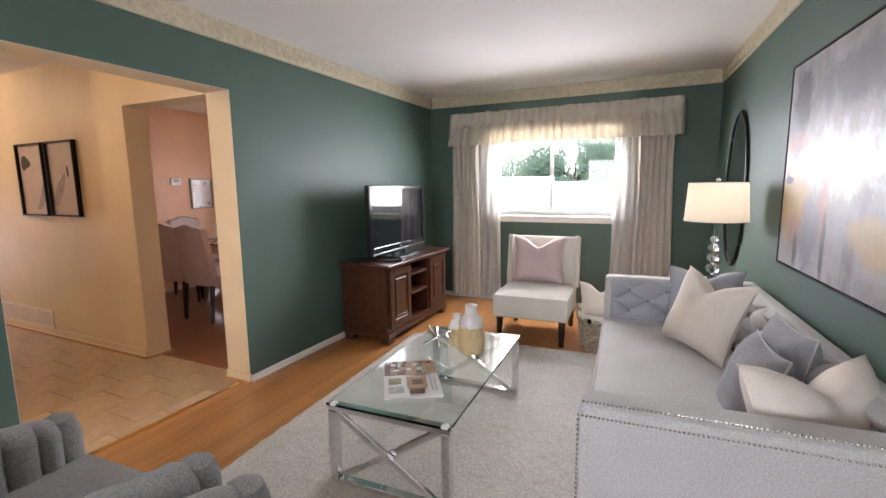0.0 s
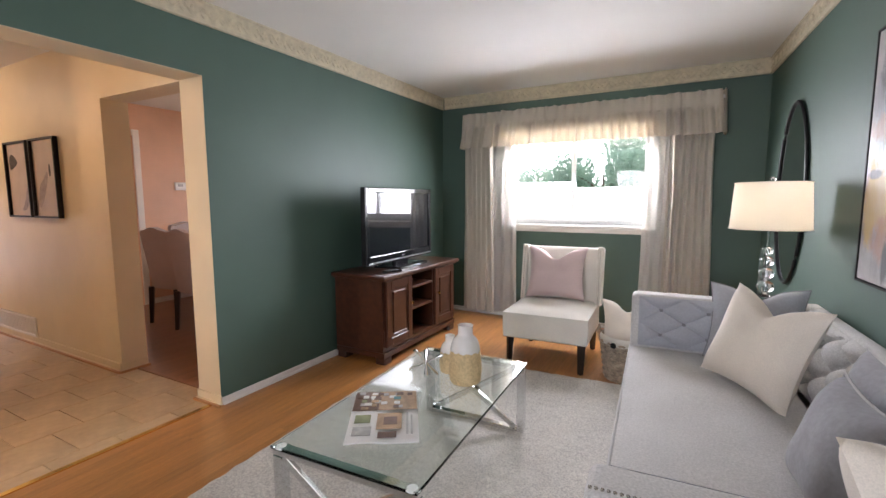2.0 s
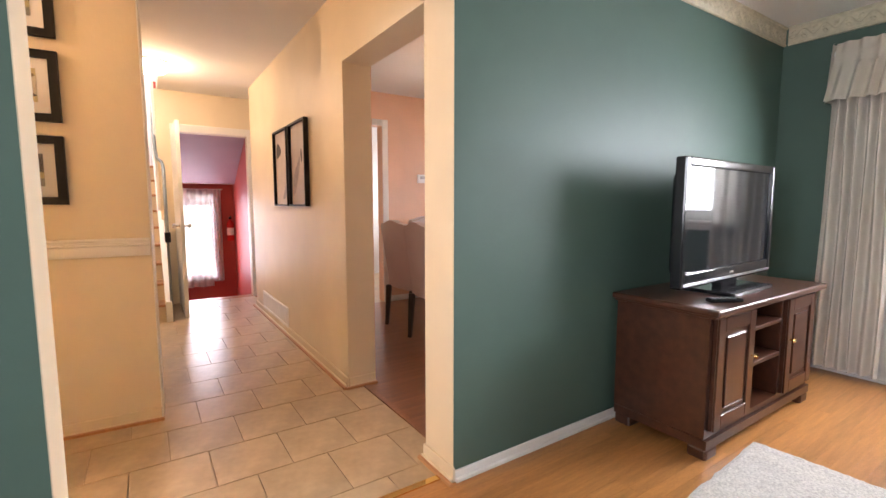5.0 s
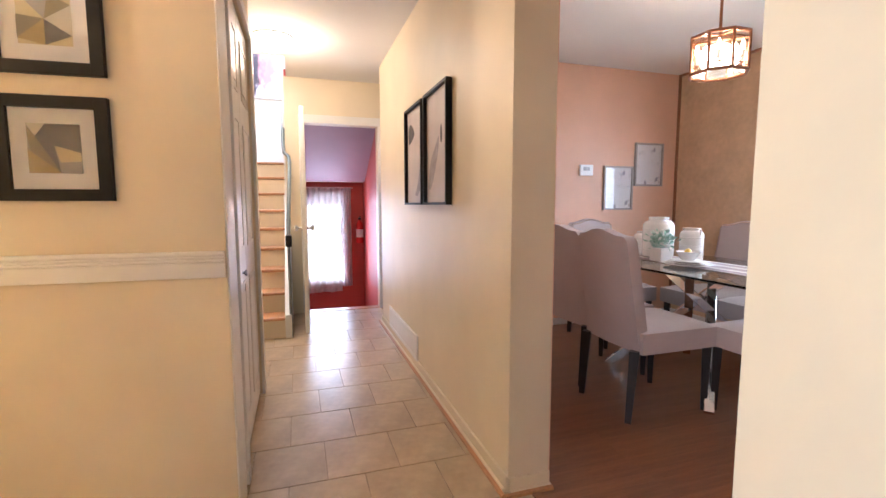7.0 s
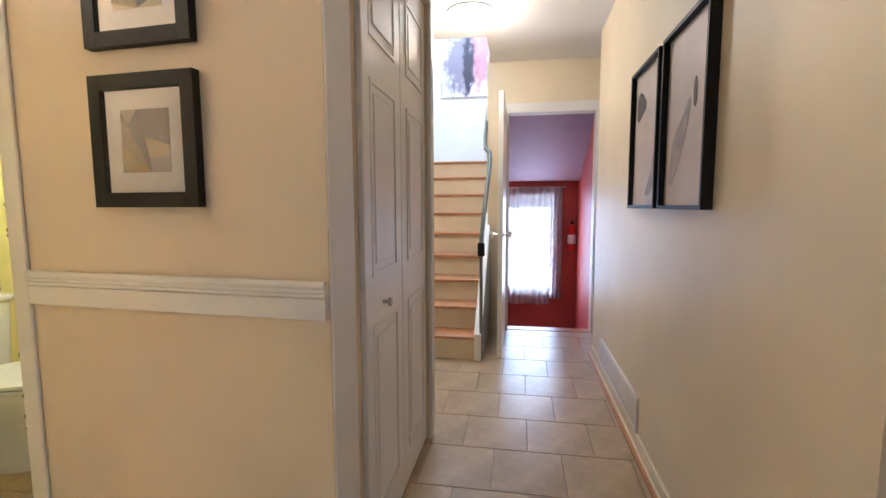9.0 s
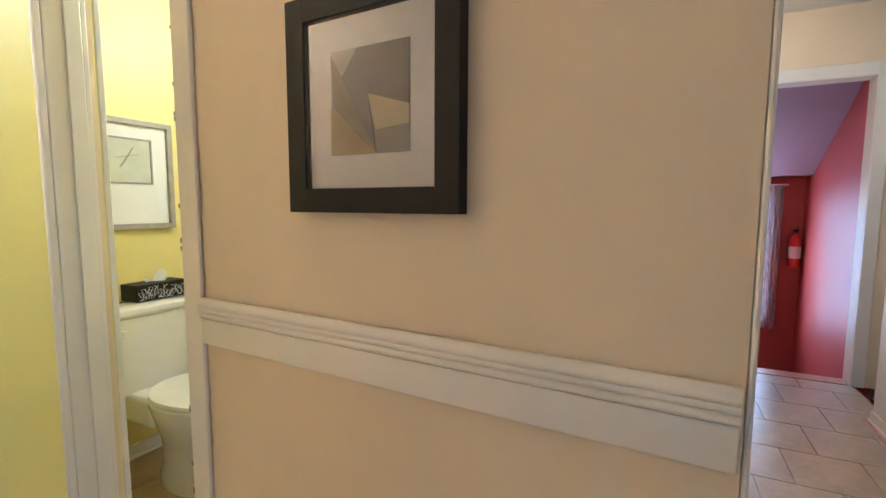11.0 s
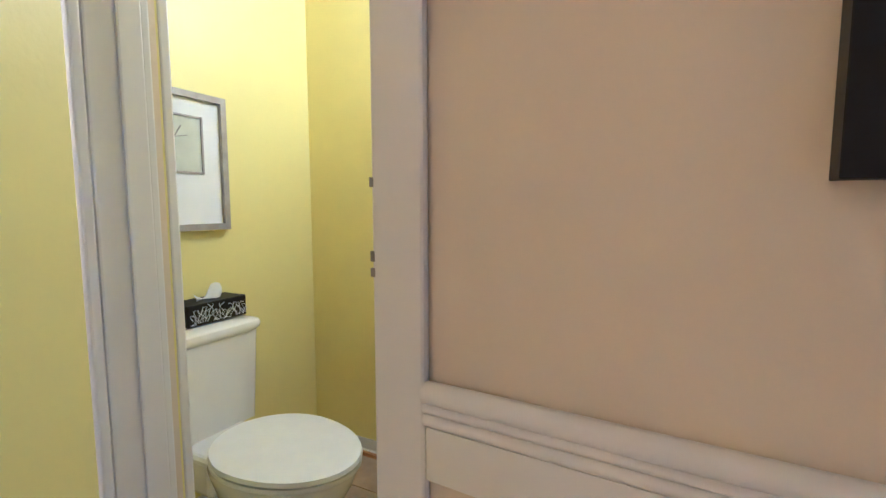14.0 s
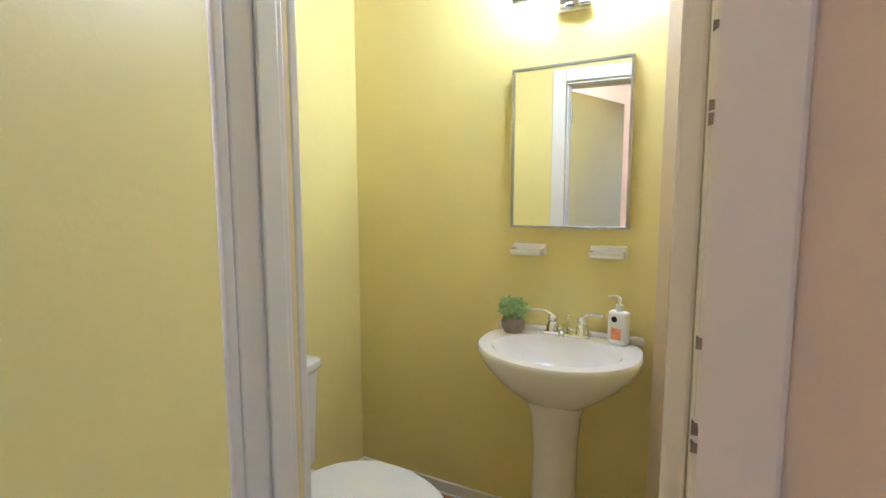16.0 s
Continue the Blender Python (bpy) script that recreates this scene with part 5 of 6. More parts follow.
# landing seen through the door
so = bmesh.new()
p = [(-6.741, 2.14), (-7.95, 1.44), (-7.95, 1.52), (-6.741, 2.22)]
a = [so.verts.new((x, 1.502, z)) for x, z in p]
b = [so.verts.new((x, 2.448, z)) for x, z in p]
so.faces.new(a)
so.faces.new(b[::-1])
for k in range(4):
    so.faces.new([a[k], a[k - 1], b[k - 1], b[k]])
structure("soffit_landing", so, MAUVE, "mauve sloping underside of the upper stairs", "ceiling")
structure("soffit_edge", boxes((-8.15, 1.502, 1.44, -7.951, 2.448, 1.50)), WHITE, "white level strip behind the sloping soffit", "ceiling")
steps = base("landing_steps", pose(0, 0, 0), "oak steps leading down from the hall doorway", "stairs")
for k in range(4):
    part("tread", B(-6.74 - 0.26 * (k + 1), 1.502, -0.19 * (k + 1) - 0.03, -6.74 - 0.26 * k, 2.448, -0.19 * (k + 1), 0.004, 1), TREADWOOD, steps)
structure("trim_landing_sill", boxes((XD - 0.119, 1.66, -0.14, XD - 0.001, 2.40, 0.004)), TREADWOOD, "wooden sill under the end doorway", "threshold")
w3 = tagged(part("window_3", framed(bmesh.new(), 0.62, 1.30, 0.045, 0.05), PLASTIC), "white window behind the curtain on the red landing", "window", kind="structure")
w3.matrix_world = pose(-8.149, 1.60, 0.02, 0, 0, 90)
part("pane", B(0.045, -0.03, 0.045, 0.575, -0.024, 1.255), glow("landing_window_daylight", (0.95, 0.96, 1.0), 4.0), w3, "bright daylit pane")
lc = base("landing_curtain", pose(0, 0, 0), "white sheer curtain with a dark floral border on the landing window", "curtain")
FLORAL = cloth("floral_voile", (0.66, 0.60, 0.60), 300, translucent=0.5)
fn = FLORAL.node_tree
nz = fn.nodes.new("ShaderNodeTexVoronoi")
nz.inputs["Scale"].default_value = 16
cr = fn.nodes.new("ShaderNodeMixRGB")
mr = fn.nodes.new("ShaderNodeMapRange")
mr.inputs["From Min"].default_value, mr.inputs["From Max"].default_value, mr.inputs["To Min"].default_value, mr.inputs["To Max"].default_value = 0.28, 0.40, 1, 0
fn.links.new(nz.outputs["Distance"], mr.inputs[0])
fn.links.new(mr.outputs[0], cr.inputs[0])
cr.inputs[1].default_value, cr.inputs[2].default_value = (0.78, 0.74, 0.74, 1), (0.30, 0.20, 0.24, 1)
fn.links.new(cr.outputs[0], fn.nodes["Principled BSDF"].inputs["Base Color"])
fn.links.new(cr.outputs[0], fn.nodes["Translucent BSDF"].inputs[0])
def landing_panel(name, y0, y1, z0, z1, mat, folds):
    part(name, surface(bmesh.new(), folds * 8, 8, lambda u, v: (-8.075 + 0.018 * math.sin(2 * math.pi * folds * u), y0 + (y1 - y0) * u, z0 + (z1 - z0) * v + 0.02 * noise.noise(Vector((u * 6, 0, v)))), (0.003, 0, 0)), mat, lc, smooth=True)
landing_panel("sheer_panel", 1.57, 2.13, 0.0, 1.36, SHEER, 7)
landing_panel("floral_border", 2.13, 2.27, 0.0, 1.36, FLORAL, 3)
landing_panel("floral_heading", 1.57, 2.13, 1.12, 1.362, FLORAL, 7)
landing_panel("floral_hem", 1.57, 2.13, -0.07, 0.13, FLORAL, 7)
part("rod", T([(-8.075, 1.53, 1.36), (-8.075, 2.30, 1.36)], 0.008, 8), PLASTIC, lc)
fe = base("fire_extinguisher", pose(-8.085, 2.385, 0.60), "small red fire extinguisher on the red landing wall", "fire extinguisher")
part("cylinder", L([(0, 0), (0.045, 0), (0.048, 0.01), (0.048, 0.25), (0.03, 0.29), (0.015, 0.30), (0.015, 0.32), (0, 0.32)], 20), REDPAINT, fe, smooth=True)
part("label", L([(0.0485, 0), (0.0485, 0.11)], 20, (0, 0, 0.08)), PAPER, fe)
part("valve", B(-0.02, -0.02, 0.32, 0.02, 0.02, 0.35, 0.004, 1), BLACKIRON, fe)
part("lever", bar(bmesh.new(), (0, 0.0, 0.35), (0.07, 0.0, 0.37), 0.015, 0.008), BLACKIRON, fe)
part("bracket", B(-0.064, -0.02, 0.1, -0.049, 0.02, 0.22), BLACKIRON, fe)

# canvas at the top of the stairs
up = base("upstairs_canvas", pose(-9.199, 0.60, 2.72, 0, 0, 90), "violet and rose abstract canvas at the head of the stairs", "painting")
part("canvas", B(0, -0.03, 0, 0.80, -0.002, 1.05, 0.003, 1), DARKART, up)


def dome(place, label):
    ob = base("ceiling_light", place, label, "ceiling light", "dome ceiling lights")
    part("pan", L([(0.15, 0), (0.15, -0.012), (0.14, -0.018), (0, -0.018)], 36), PLASTIC, ob)
    g = part("glass_bowl", L([(0.148, -0.019), (0.144, -0.05), (0.11, -0.085), (0.06, -0.102), (0, -0.106)], 36), glow("frosted_bowl", (1.0, 0.88, 0.66), 9.0), ob, "glowing frosted glass bowl", smooth=True)
    g.visible_shadow = False
    return ob


ceil1 = dome(pose(-5.52, 1.43, H), "lit frosted glass dome on the hall ceiling")
copy_thing(ceil1, pose(-2.98, -0.95, H))

# ---- dining room ----
REDWOOD = material("red_brown_trim_wood", (0.28, 0.12, 0.06), 0.45, vary=0.2, scale=15, bump=0.1, stretch=(1, 1, 8))
baseboard("baseboard_dining_west", (XP, 3.70), (XP, YW), (1, 0), WHITE)
baseboard("baseboard_dining_north", (XP, YW), (XH, YW), (0, -1), WHITE)
structure("trim_dining_corner", boxes((XP + 0.001, YW - 0.02, 0, XP + 0.02, YW - 0.001, H), (XP + 0.02, YW - 0.02, H - 0.02, XH, YW - 0.001, H)), REDWOOD, "narrow wooden strip at the dining room corner and ceiling", "trim")
casing("trim_kitchen_door", ((XP, 2.75, 0, XP + 0.018, 2.82, 2.10), (XP, 3.62, 0, XP + 0.018, 3.69, 2.10), (XP, 2.82, 2.03, XP + 0.018, 3.62, 2.10)), "white casing of the doorway to the kitchen")
structure("wall_kitchen", boxes((-7.6, 2.56, 0, -7.5, YW + 0.2, H), (-7.5, YW, 0, XP - 0.12, YW + 0.2, 0.9), (-7.5, YW, 2.0, XP - 0.12, YW + 0.2, H), (-7.5, YW, 0.9, -7.2, YW + 0.2, 2.0), (-5.8, YW, 0.9, XP - 0.12, YW + 0.2, 2.0), (-7.5, 2.56, 0, -6.02, 2.66, H)), WHITE, "plain white kitchen walls beyond the doorway", "wall")
structure("floor_kitchen", boxes((-7.5, 2.56, -0.1, XP, YW, -0.005)), TILE, "pale kitchen tile floor", "floor")
structure("ceiling_kitchen", boxes((-7.5, 2.56, H, XP, YW, H + 0.1)), CEIL, "white kitchen ceiling", "ceiling")

w2 = tagged(part("window_2", framed(bmesh.new(), 1.20, 1.08, 0.05, 0.06), PLASTIC), "white dining room window behind slatted blinds", "window", kind="structure")
w2.matrix_world = pose(-4.45, YW + 0.16, 0.92)
part("pane", B(0.05, -0.03, 0.05, 1.15, -0.026, 1.03), GLASS, w2).visible_shadow = False
part("casing", boxes((-0.07, -0.18, -0.07, 0, -0.161, 1.15), (1.20, -0.18, -0.07, 1.27, -0.161, 1.15), (0, -0.18, 1.08, 1.20, -0.161, 1.15), (0, -0.19, -0.07, 1.20, -0.161, 0.0)), WHITE, w2)
bl = base("window_blind", pose(-4.44, YW + 0.045, 0.93), "white horizontal slat blind in the dining room window", "blind")
part("headrail", B(0, -0.02, 1.02, 1.18, 0.02, 1.06, 0.004, 1), PLASTIC, bl)
slat0 = None
for k in range(20):
    if slat0 is None:
        slat0 = part("slat", B(0.0, -0.024, -0.0012, 1.18, 0.024, 0.0012), PLASTIC, bl)
        sl = slat0
    else:
        sl = new("slat", slat0.data)
        sl.parent = bl
    sl.matrix_basis = pose(0, 0, 0.03 + 0.05 * k, 24, 0, 0)


def dining_chair(place, label):
    ob = base("dining_chair", place, label, "chair", "chairs round the dining table")
    part("seat", surface(bmesh.new(), 12, 12, lambda u, v: (-0.235 + 0.47 * u, -0.18 + 0.50 * v, 0.475 + 0.025 * (1 - (2 * u - 1) ** 6) * (1 - (2 * v - 1) ** 6)), (0, 0, -0.11)), TAUPE, ob, "upholstered seat", smooth=True)

    def bk(u, v):
        a = 2 * u - 1
        top = 0.972 + 0.016 * (1 + math.cos(math.pi * min(1, abs(a) / 0.78))) - 0.03 * (max(0, abs(a) - 0.84) / 0.16) ** 2
        z = 0.37 + (top - 0.37) * v
        return (a * (0.212 - 0.006 * v), -0.20 - 0.10 * v + 0.02 * a * a, z)
    part("backrest", surface(bmesh.new(), 28, 14, bk, (0, 0.065, 0)), TAUPE, ob, "camel-topped upholstered back", smooth=True)
    bm = bmesh.new()
    for k in range(56):
        u = k / 55
        bmesh.ops.create_icosphere(bm, subdivisions=1, radius=0.0045, matrix=Matrix.Translation(Vector(bk(0.03 + 0.94 * u, 0.985)) + Vector((0, 0.067, 0))))
    for s in (0.03, 0.97):
        for k in range(26):
            bmesh.ops.create_icosphere(bm, subdivisions=1, radius=0.0045, matrix=Matrix.Translation(Vector(bk(s, 0.25 + 0.72 * k / 25)) + Vector((0, 0.067, 0))))
    tagged(part("nailhead_trim", bm, NAIL, ob), kind="stuff")
    for x in (-0.20, 0.20):
        part("leg", T([(x, 0.28, 0), (x, 0.28, 0.37)], [0.020, 0.032], 4), ESPRESSO, ob, "dark tapered leg")
        part("leg", T([(x, -0.225, 0), (x, -0.20, 0.38)], [0.022, 0.034], 4), ESPRESSO, ob, "dark tapered leg")
    return ob


dc = dining_chair(pose(-3.785, 3.40, 0), "taupe linen dining chair with a camel back and dark legs")
for p in (pose(-4.29, 3.44, 0, 0, 0, 4), pose(-3.86, 4.62, 0, 0, 0, 180), pose(-4.34, 4.62, 0, 0, 0, 178), pose(-3.30, 3.95, 0, 0, 0, 92), pose(-4.92, 4.05, 0, 0, 0, -90)):
    copy_thing(dc, p)
dt = base("dining_table", pose(-3.95, 4.02, 0), "glass-topped dining table on crossed chrome legs", "dining table")
part("glass_top", B(-0.72, -0.47, 0.735, 0.72, 0.47, 0.748, 0.003, 1), TABLEGLASS, dt).visible_shadow = False
for s in (-1, 1):
    for q in (-1, 1):
        part("leg", bar(bmesh.new(), (0.42 * s, 0.36 * q, 0.0), (-0.10 * s, -0.20 * q, 0.72), 0.05, 0.05), CHROME, dt, "slanting chrome leg")
for x in (-0.3, 0.3):
    part("support_bar", B(x - 0.02, -0.30, 0.712, x + 0.02, 0.30, 0.7345), CHROME, dt)
TD = 0.749
run = base("table_runner", pose(-3.95, 4.02, TD), "striped woven runner along the dining table", "table runner")
STRIPES = [cloth("runner_%s" % n, c, 200) for n, c in (("taupe", (0.36, 0.29, 0.26)), ("cream", (0.62, 0.56, 0.50)), ("plum", (0.24, 0.17, 0.18)))]
for k in range(9):
    part("stripe", B(-0.70, -0.18 + 0.04 * k, 0.0, 0.70, -0.14 + 0.04 * k - 0.0005, 0.0025), STRIPES[(k * 2) % 3], run)
TR = TD + 0.003


def jar(place, r, h, label, handles=False):
    ob = base("ceramic_jar", place, label, "jar")
    part("body", L([(0, 0), (0.85 * r, 0), (r, 0.04 * h), (r, 0.80 * h), (0.86 * r, 0.88 * h), (0.62 * r, 0.92 * h), (0.66 * r, h), (0.56 * r, h), (0.5 * r, 0.9 * h), (0, 0.88 * h)], 28), GLAZE, ob, smooth=True)
    for k in range(3):
        part("ring", T([(1.005 * r * math.cos(2 * math.pi * q / 32), 1.005 * r * math.sin(2 * math.pi * q / 32), h * (0.2 + 0.25 * k)) for q in range(33)], 0.003, 5), GLAZE, ob)
    if handles:
        for s in (-1, 1):
            part("handle", T([(s * 0.6 * r, 0, 0.97 * h), (s * 0.95 * r, 0, 0.98 * h), (s * 0.98 * r, 0, 0.80 * h)], 0.007, 6), GLAZE, ob)
    return ob


jar(pose(-4.35, 4.04, TR), 0.105, 0.29, "large ribbed white ceramic jar on the dining table")
jar(pose(-4.145, 4.13, TR), 0.075, 0.22, "white ceramic jar with two handles", True)
jar(pose(-4.60, 4.12, TR), 0.06, 0.17, "small grey ceramic jar on the dining table")
wp = base("planter", pose(-4.17, 3.90, TR), "square white planter with a leafy green plant", "plant")
part("pot", B(-0.05, -0.05, 0, 0.05, 0.05, 0.09, 0.004, 2), GLAZE, wp)


def leaves(n, centre, radii, size, seed, flat=0.3):
    """A clump of many small pointed leaves within an uneven ball."""
    r = random.Random(seed)
    verts, faces = [], []
    for _ in range(n):
        d = Vector((r.gauss(0, 1), r.gauss(0, 1), r.gauss(0, 1))).normalized()
        q = r.random() ** 0.4
        c = Vector(centre) + Vector((d.x * radii[0], d.y * radii[1], d.z * radii[2])) * q
        a = Vector((r.uniform(-1, 1), r.uniform(-1, 1), r.uniform(-flat, 1))).normalized() + d * 0.5
        a.normalize()
        b = a.cross(Vector((r.random(), r.random(), r.random() + 0.1))).normalized()
        s = size * r.uniform(0.6, 1.3)
        k = len(verts)
        up = a.cross(b) * s * 0.15
        verts += [c, c + a * s * 0.5 + b * s * 0.3 + up, c + a * s, c + a * s * 0.5 - b * s * 0.3 + up]
        faces.append((k, k + 1, k + 2, k + 3))
    data = bpy.data.meshes.new("leaves")
    data.from_pydata(verts, [], faces)
    return data


def foliage(name, data, mat, parent):
    data.materials.append(mat)
    ob = new(name, data)
    ob.parent = parent
    return tagged(ob, kind="stuff")


foliage("leaf_clump", leaves(160, (0, 0, 0.14), (0.09, 0.09, 0.06), 0.035, 2), LEAF, wp)
pl = base("plate_stack", pose(-3.93, 3.88, TR), "stack of white plates with a bowl on the runner", "plates")
for k, r in enumerate((0.14, 0.12, 0.105)):
    part("plate", L([(0, 0), (0.6 * r, 0), (r, 0.012), (0.98 * r, 0.015), (0.6 * r, 0.004), (0, 0.004)], 32, (0, 0, 0.009 * k)), GLAZE, pl, smooth=True)
part("bowl", L([(0, 0), (0.035, 0), (0.07, 0.055), (0.066, 0.056), (0.03, 0.006), (0, 0.005)], 28, (0, 0, 0.032)), GLAZE, pl, smooth=True)
lem = tagged(part("lemon", L([(0, 0), (0.015, 0.005), (0.027, 0.03), (0.015, 0.055), (0, 0.062)], 16, (-3.93, 3.88, TR + 0.045)), material("lemon_skin", (0.75, 0.50, 0.05), 0.4, vary=0.1, scale=60, bump=0.2), smooth=True), "yellow lemon resting in the white bowl", "fruit")

th = base("thermostat", pose(XP + 0.001, 4.08, 1.40, 0, 0, 90), "white rectangular thermostat on the peach wall", "thermostat")
part("case", B(0, -0.025, 0, 0.14, 0, 0.10, 0.006, 2), PLASTIC, th)
part("display", B(0.03, -0.0265, 0.045, 0.10, -0.0255, 0.08), PRINTS[3], th)


def wall_print(y0, z0, w, h, label, mat):
    ob = base("wall_print", pose(XP + 0.001, y0, z0, 0, 0, 90), label, "picture", "dining room prints")
    part("picture_frame", framed(bmesh.new(), w, h, 0.016, 0.025), SILVERWOOD, ob)
    part("print", B(0.016, -0.010, 0.016, w - 0.016, -0.003, h - 0.016), mat, ob)
    part("glazing", B(0.016, -0.020, 0.016, w - 0.016, -0.018, h - 0.016), GLASS, ob).visible_shadow = False


wall_print(4.35, 1.08, 0.33, 0.415, "silver framed pale floral print, the lower of two", GREYBLOOM)
wall_print(4.70, 1.31, 0.332, 0.415, "silver framed pale floral print, the higher of two", GREYBLOOM)

ch = base("chandelier", pose(-3.79, 3.88, 0), "copper-framed drum chandelier with seeded glass and lit bulbs", "chandelier")
COPPER = material("aged_copper", (0.30, 0.13, 0.06), 0.35, 0.9, vary=0.2, scale=25)
for z in (1.87, 2.07):
    part("hoop", T([(0.150 * math.cos(2 * math.pi * k / 8 + 0.39), 0.150 * math.sin(2 * math.pi * k / 8 + 0.39), z) for k in range(9)], 0.010, 6), COPPER, ch)
for k in range(8):
    a = 2 * math.pi * k / 8 + 0.39
    part("upright", T([(0.150 * math.cos(a), 0.150 * math.sin(a), 1.87), (0.150 * math.cos(a), 0.150 * math.sin(a), 2.07)], 0.008, 6), COPPER, ch)
part("glass_drum", surface(bmesh.new(), 8, 1, lambda u, v: (0.146 * math.cos(2 * math.pi * u + 0.39), 0.146 * math.sin(2 * math.pi * u + 0.39), 1.875 + 0.19 * v)), glass("seeded_glass", (1, 0.95, 0.88), 0.15), ch).visible_shadow = False
part("stem", T([(0, 0, 1.93), (0, 0, 2.38)], 0.008, 8), COPPER, ch)
part("canopy", L([(0.06, 0), (0.055, -0.025), (0, -0.03)], 20, (0, 0, H)), COPPER, ch)
for z in (1.93, 2.07):
    for k in range(4):
        a = math.pi / 2 * k
        part("spoke", T([(0, 0, z), (0.145 * math.cos(a), 0.145 * math.sin(a), z)], 0.005, 5), COPPER, ch)
for k in range(4):
    a = math.pi / 2 * k + 0.7
    c = (0.085 * math.cos(a), 0.085 * math.sin(a), 1.93)
    part("candle_sleeve", L([(0.011, 0), (0.011, 0.05)], 10, c), PLASTIC, ch)
    bb = part("bulb", L([(0, 0), (0.012, 0.005), (0.014, 0.025), (0.004, 0.055), (0, 0.06)], 12, (c[0], c[1], 1.981)), glow("candle_bulb", (1.0, 0.7, 0.4), 12.0), ch, smooth=True)
    bb.visible_shadow = False

# ---- powder room ----
baseboard("baseboard_powder_west", (BX, BYS), (BX, 0.62), (1, 0), WHITE)
baseboard("baseboard_powder_south", (BX, BYS), (XA - 0.115, BYS), (0, 1), WHITE)
structure("trim_powder_shoe", boxes((BX + 0.027, BYS + 0.027, 0, BX + 0.042, 0.62, 0.016)), TREADWOOD, "bare wooden strip along the powder room baseboard", "trim")

toilet = base("toilet", pose(-4.072, BYS + 0.002, 0), "white porcelain toilet with a closed lid beside the yellow wall", "toilet")


def tank(u, v):
    a = 2 * math.pi * u
    c, s = math.cos(a), math.sin(a)
    k = 0.34
    w, d = 0.185 + 0.018 * v, 0.085 + 0.008 * v
    return (w * math.copysign(abs(c) ** k, c), 0.105 + d * math.copysign(abs(s) ** k, s), 0.37 + 0.32 * v)


bm = surface(bmesh.new(), 48, 6, tank)
box(bm, -0.17, 0.03, 0.366, 0.17, 0.18, 0.372)
part("tank", bm, PORCELAIN, toilet, "tapered water tank", smooth=True)
bm = bmesh.new()
prof = [(0.97, 0.0), (1.03, 0.008), (1.05, 0.022), (1.02, 0.034), (0.9, 0.042), (0.0, 0.046)]
rings = []
for q, z in prof:
    rings.append([bm.verts.new((0.207 * q * math.copysign(abs(math.cos(a)) ** 0.34, math.cos(a)), 0.105 + 0.098 * q * math.copysign(abs(math.sin(a)) ** 0.34, math.sin(a)), 0.69 + z)) for a in (2 * math.pi * k / 48 for k in range(48))])
for a, b in zip(rings, rings[1:]):
    for k in range(48):
        bm.faces.new([a[k], a[(k + 1) % 48], b[(k + 1) % 48], b[k]])
bmesh.ops.remove_doubles(bm, verts=bm.verts, dist=0.0005)
part("tank_lid", bm, PORCELAIN, toilet, smooth=True)


part("bowl", egg_rings([(0.105, 0.20, 0.15, 0.43, 0.0), (0.105, 0.20, 0.16, 0.43, 0.03), (0.095, 0.18, 0.15, 0.43, 0.10), (0.125, 0.18, 0.20, 0.46, 0.22), (0.165, 0.20, 0.25, 0.48, 0.32), (0.178, 0.22, 0.27, 0.48, 0.37), (0.176, 0.22, 0.268, 0.48, 0.385)]), PORCELAIN, toilet, "pedestal bowl", smooth=True)
part("deck", B(-0.12, 0.03, 0.25, 0.12, 0.33, 0.375, 0.02, 3), PORCELAIN, toilet)
part("seat", egg_rings([(0.182, 0.205, 0.268, 0.49, 0.386), (0.186, 0.21, 0.273, 0.49, 0.392), (0.184, 0.21, 0.272, 0.49, 0.402)]), PLASTIC, toilet, smooth=True)
part("lid", egg_rings([(0.180, 0.205, 0.268, 0.49, 0.4045), (0.187, 0.21, 0.275, 0.49, 0.410), (0.184, 0.208, 0.272, 0.49, 0.422), (0.16, 0.18, 0.245, 0.49, 0.427)]), PLASTIC, toilet, "closed white seat lid", smooth=True)
part("flush_lever", bar(bmesh.new(), (0.20, 0.195, 0.64), (0.13, 0.205, 0.635), 0.02, 0.03), PLASTIC, toilet)
tb = base("tissue_box", pose(-4.145, BYS + 0.085, 0.738, 0, 0, 2), "black tissue box with white scribbled lines on the toilet tank", "tissue box")
part("carton", B(-0.115, -0.055, 0, 0.115, 0.055, 0.072, 0.002, 1), BLACKWOOD, tb)
rng = random.Random(3)
for k in range(16):
    x, z = -0.105 + 0.0135 * k, 0.015 + 0.03 * rng.random()
    part("scribble", T([(x + 0.012 * math.sin(q * 1.7 + k), 0.0555, max(0.006, min(0.066, z + 0.022 * math.sin(q * 1.1 + 2 * k)))) for q in range(7)], 0.0011, 4), PAPER, tb)
for k in range(6):
    part("scribble", T([(-0.1155, -0.045 + 0.016 * k + 0.006 * math.sin(q * 1.4 + k), 0.02 + 0.006 * q) for q in range(7)], 0.0011, 4), PAPER, tb)
part("tissue", surface(bmesh.new(), 10, 8, lambda u, v: (-0.05 + 0.10 * u, 0.012 * math.sin(7 * u + 3 * v), 0.07 + 0.055 * v * (0.6 + 0.4 * math.sin(5 * u + 1)))), PAPER, tb, "tissue pulled up", smooth=True)

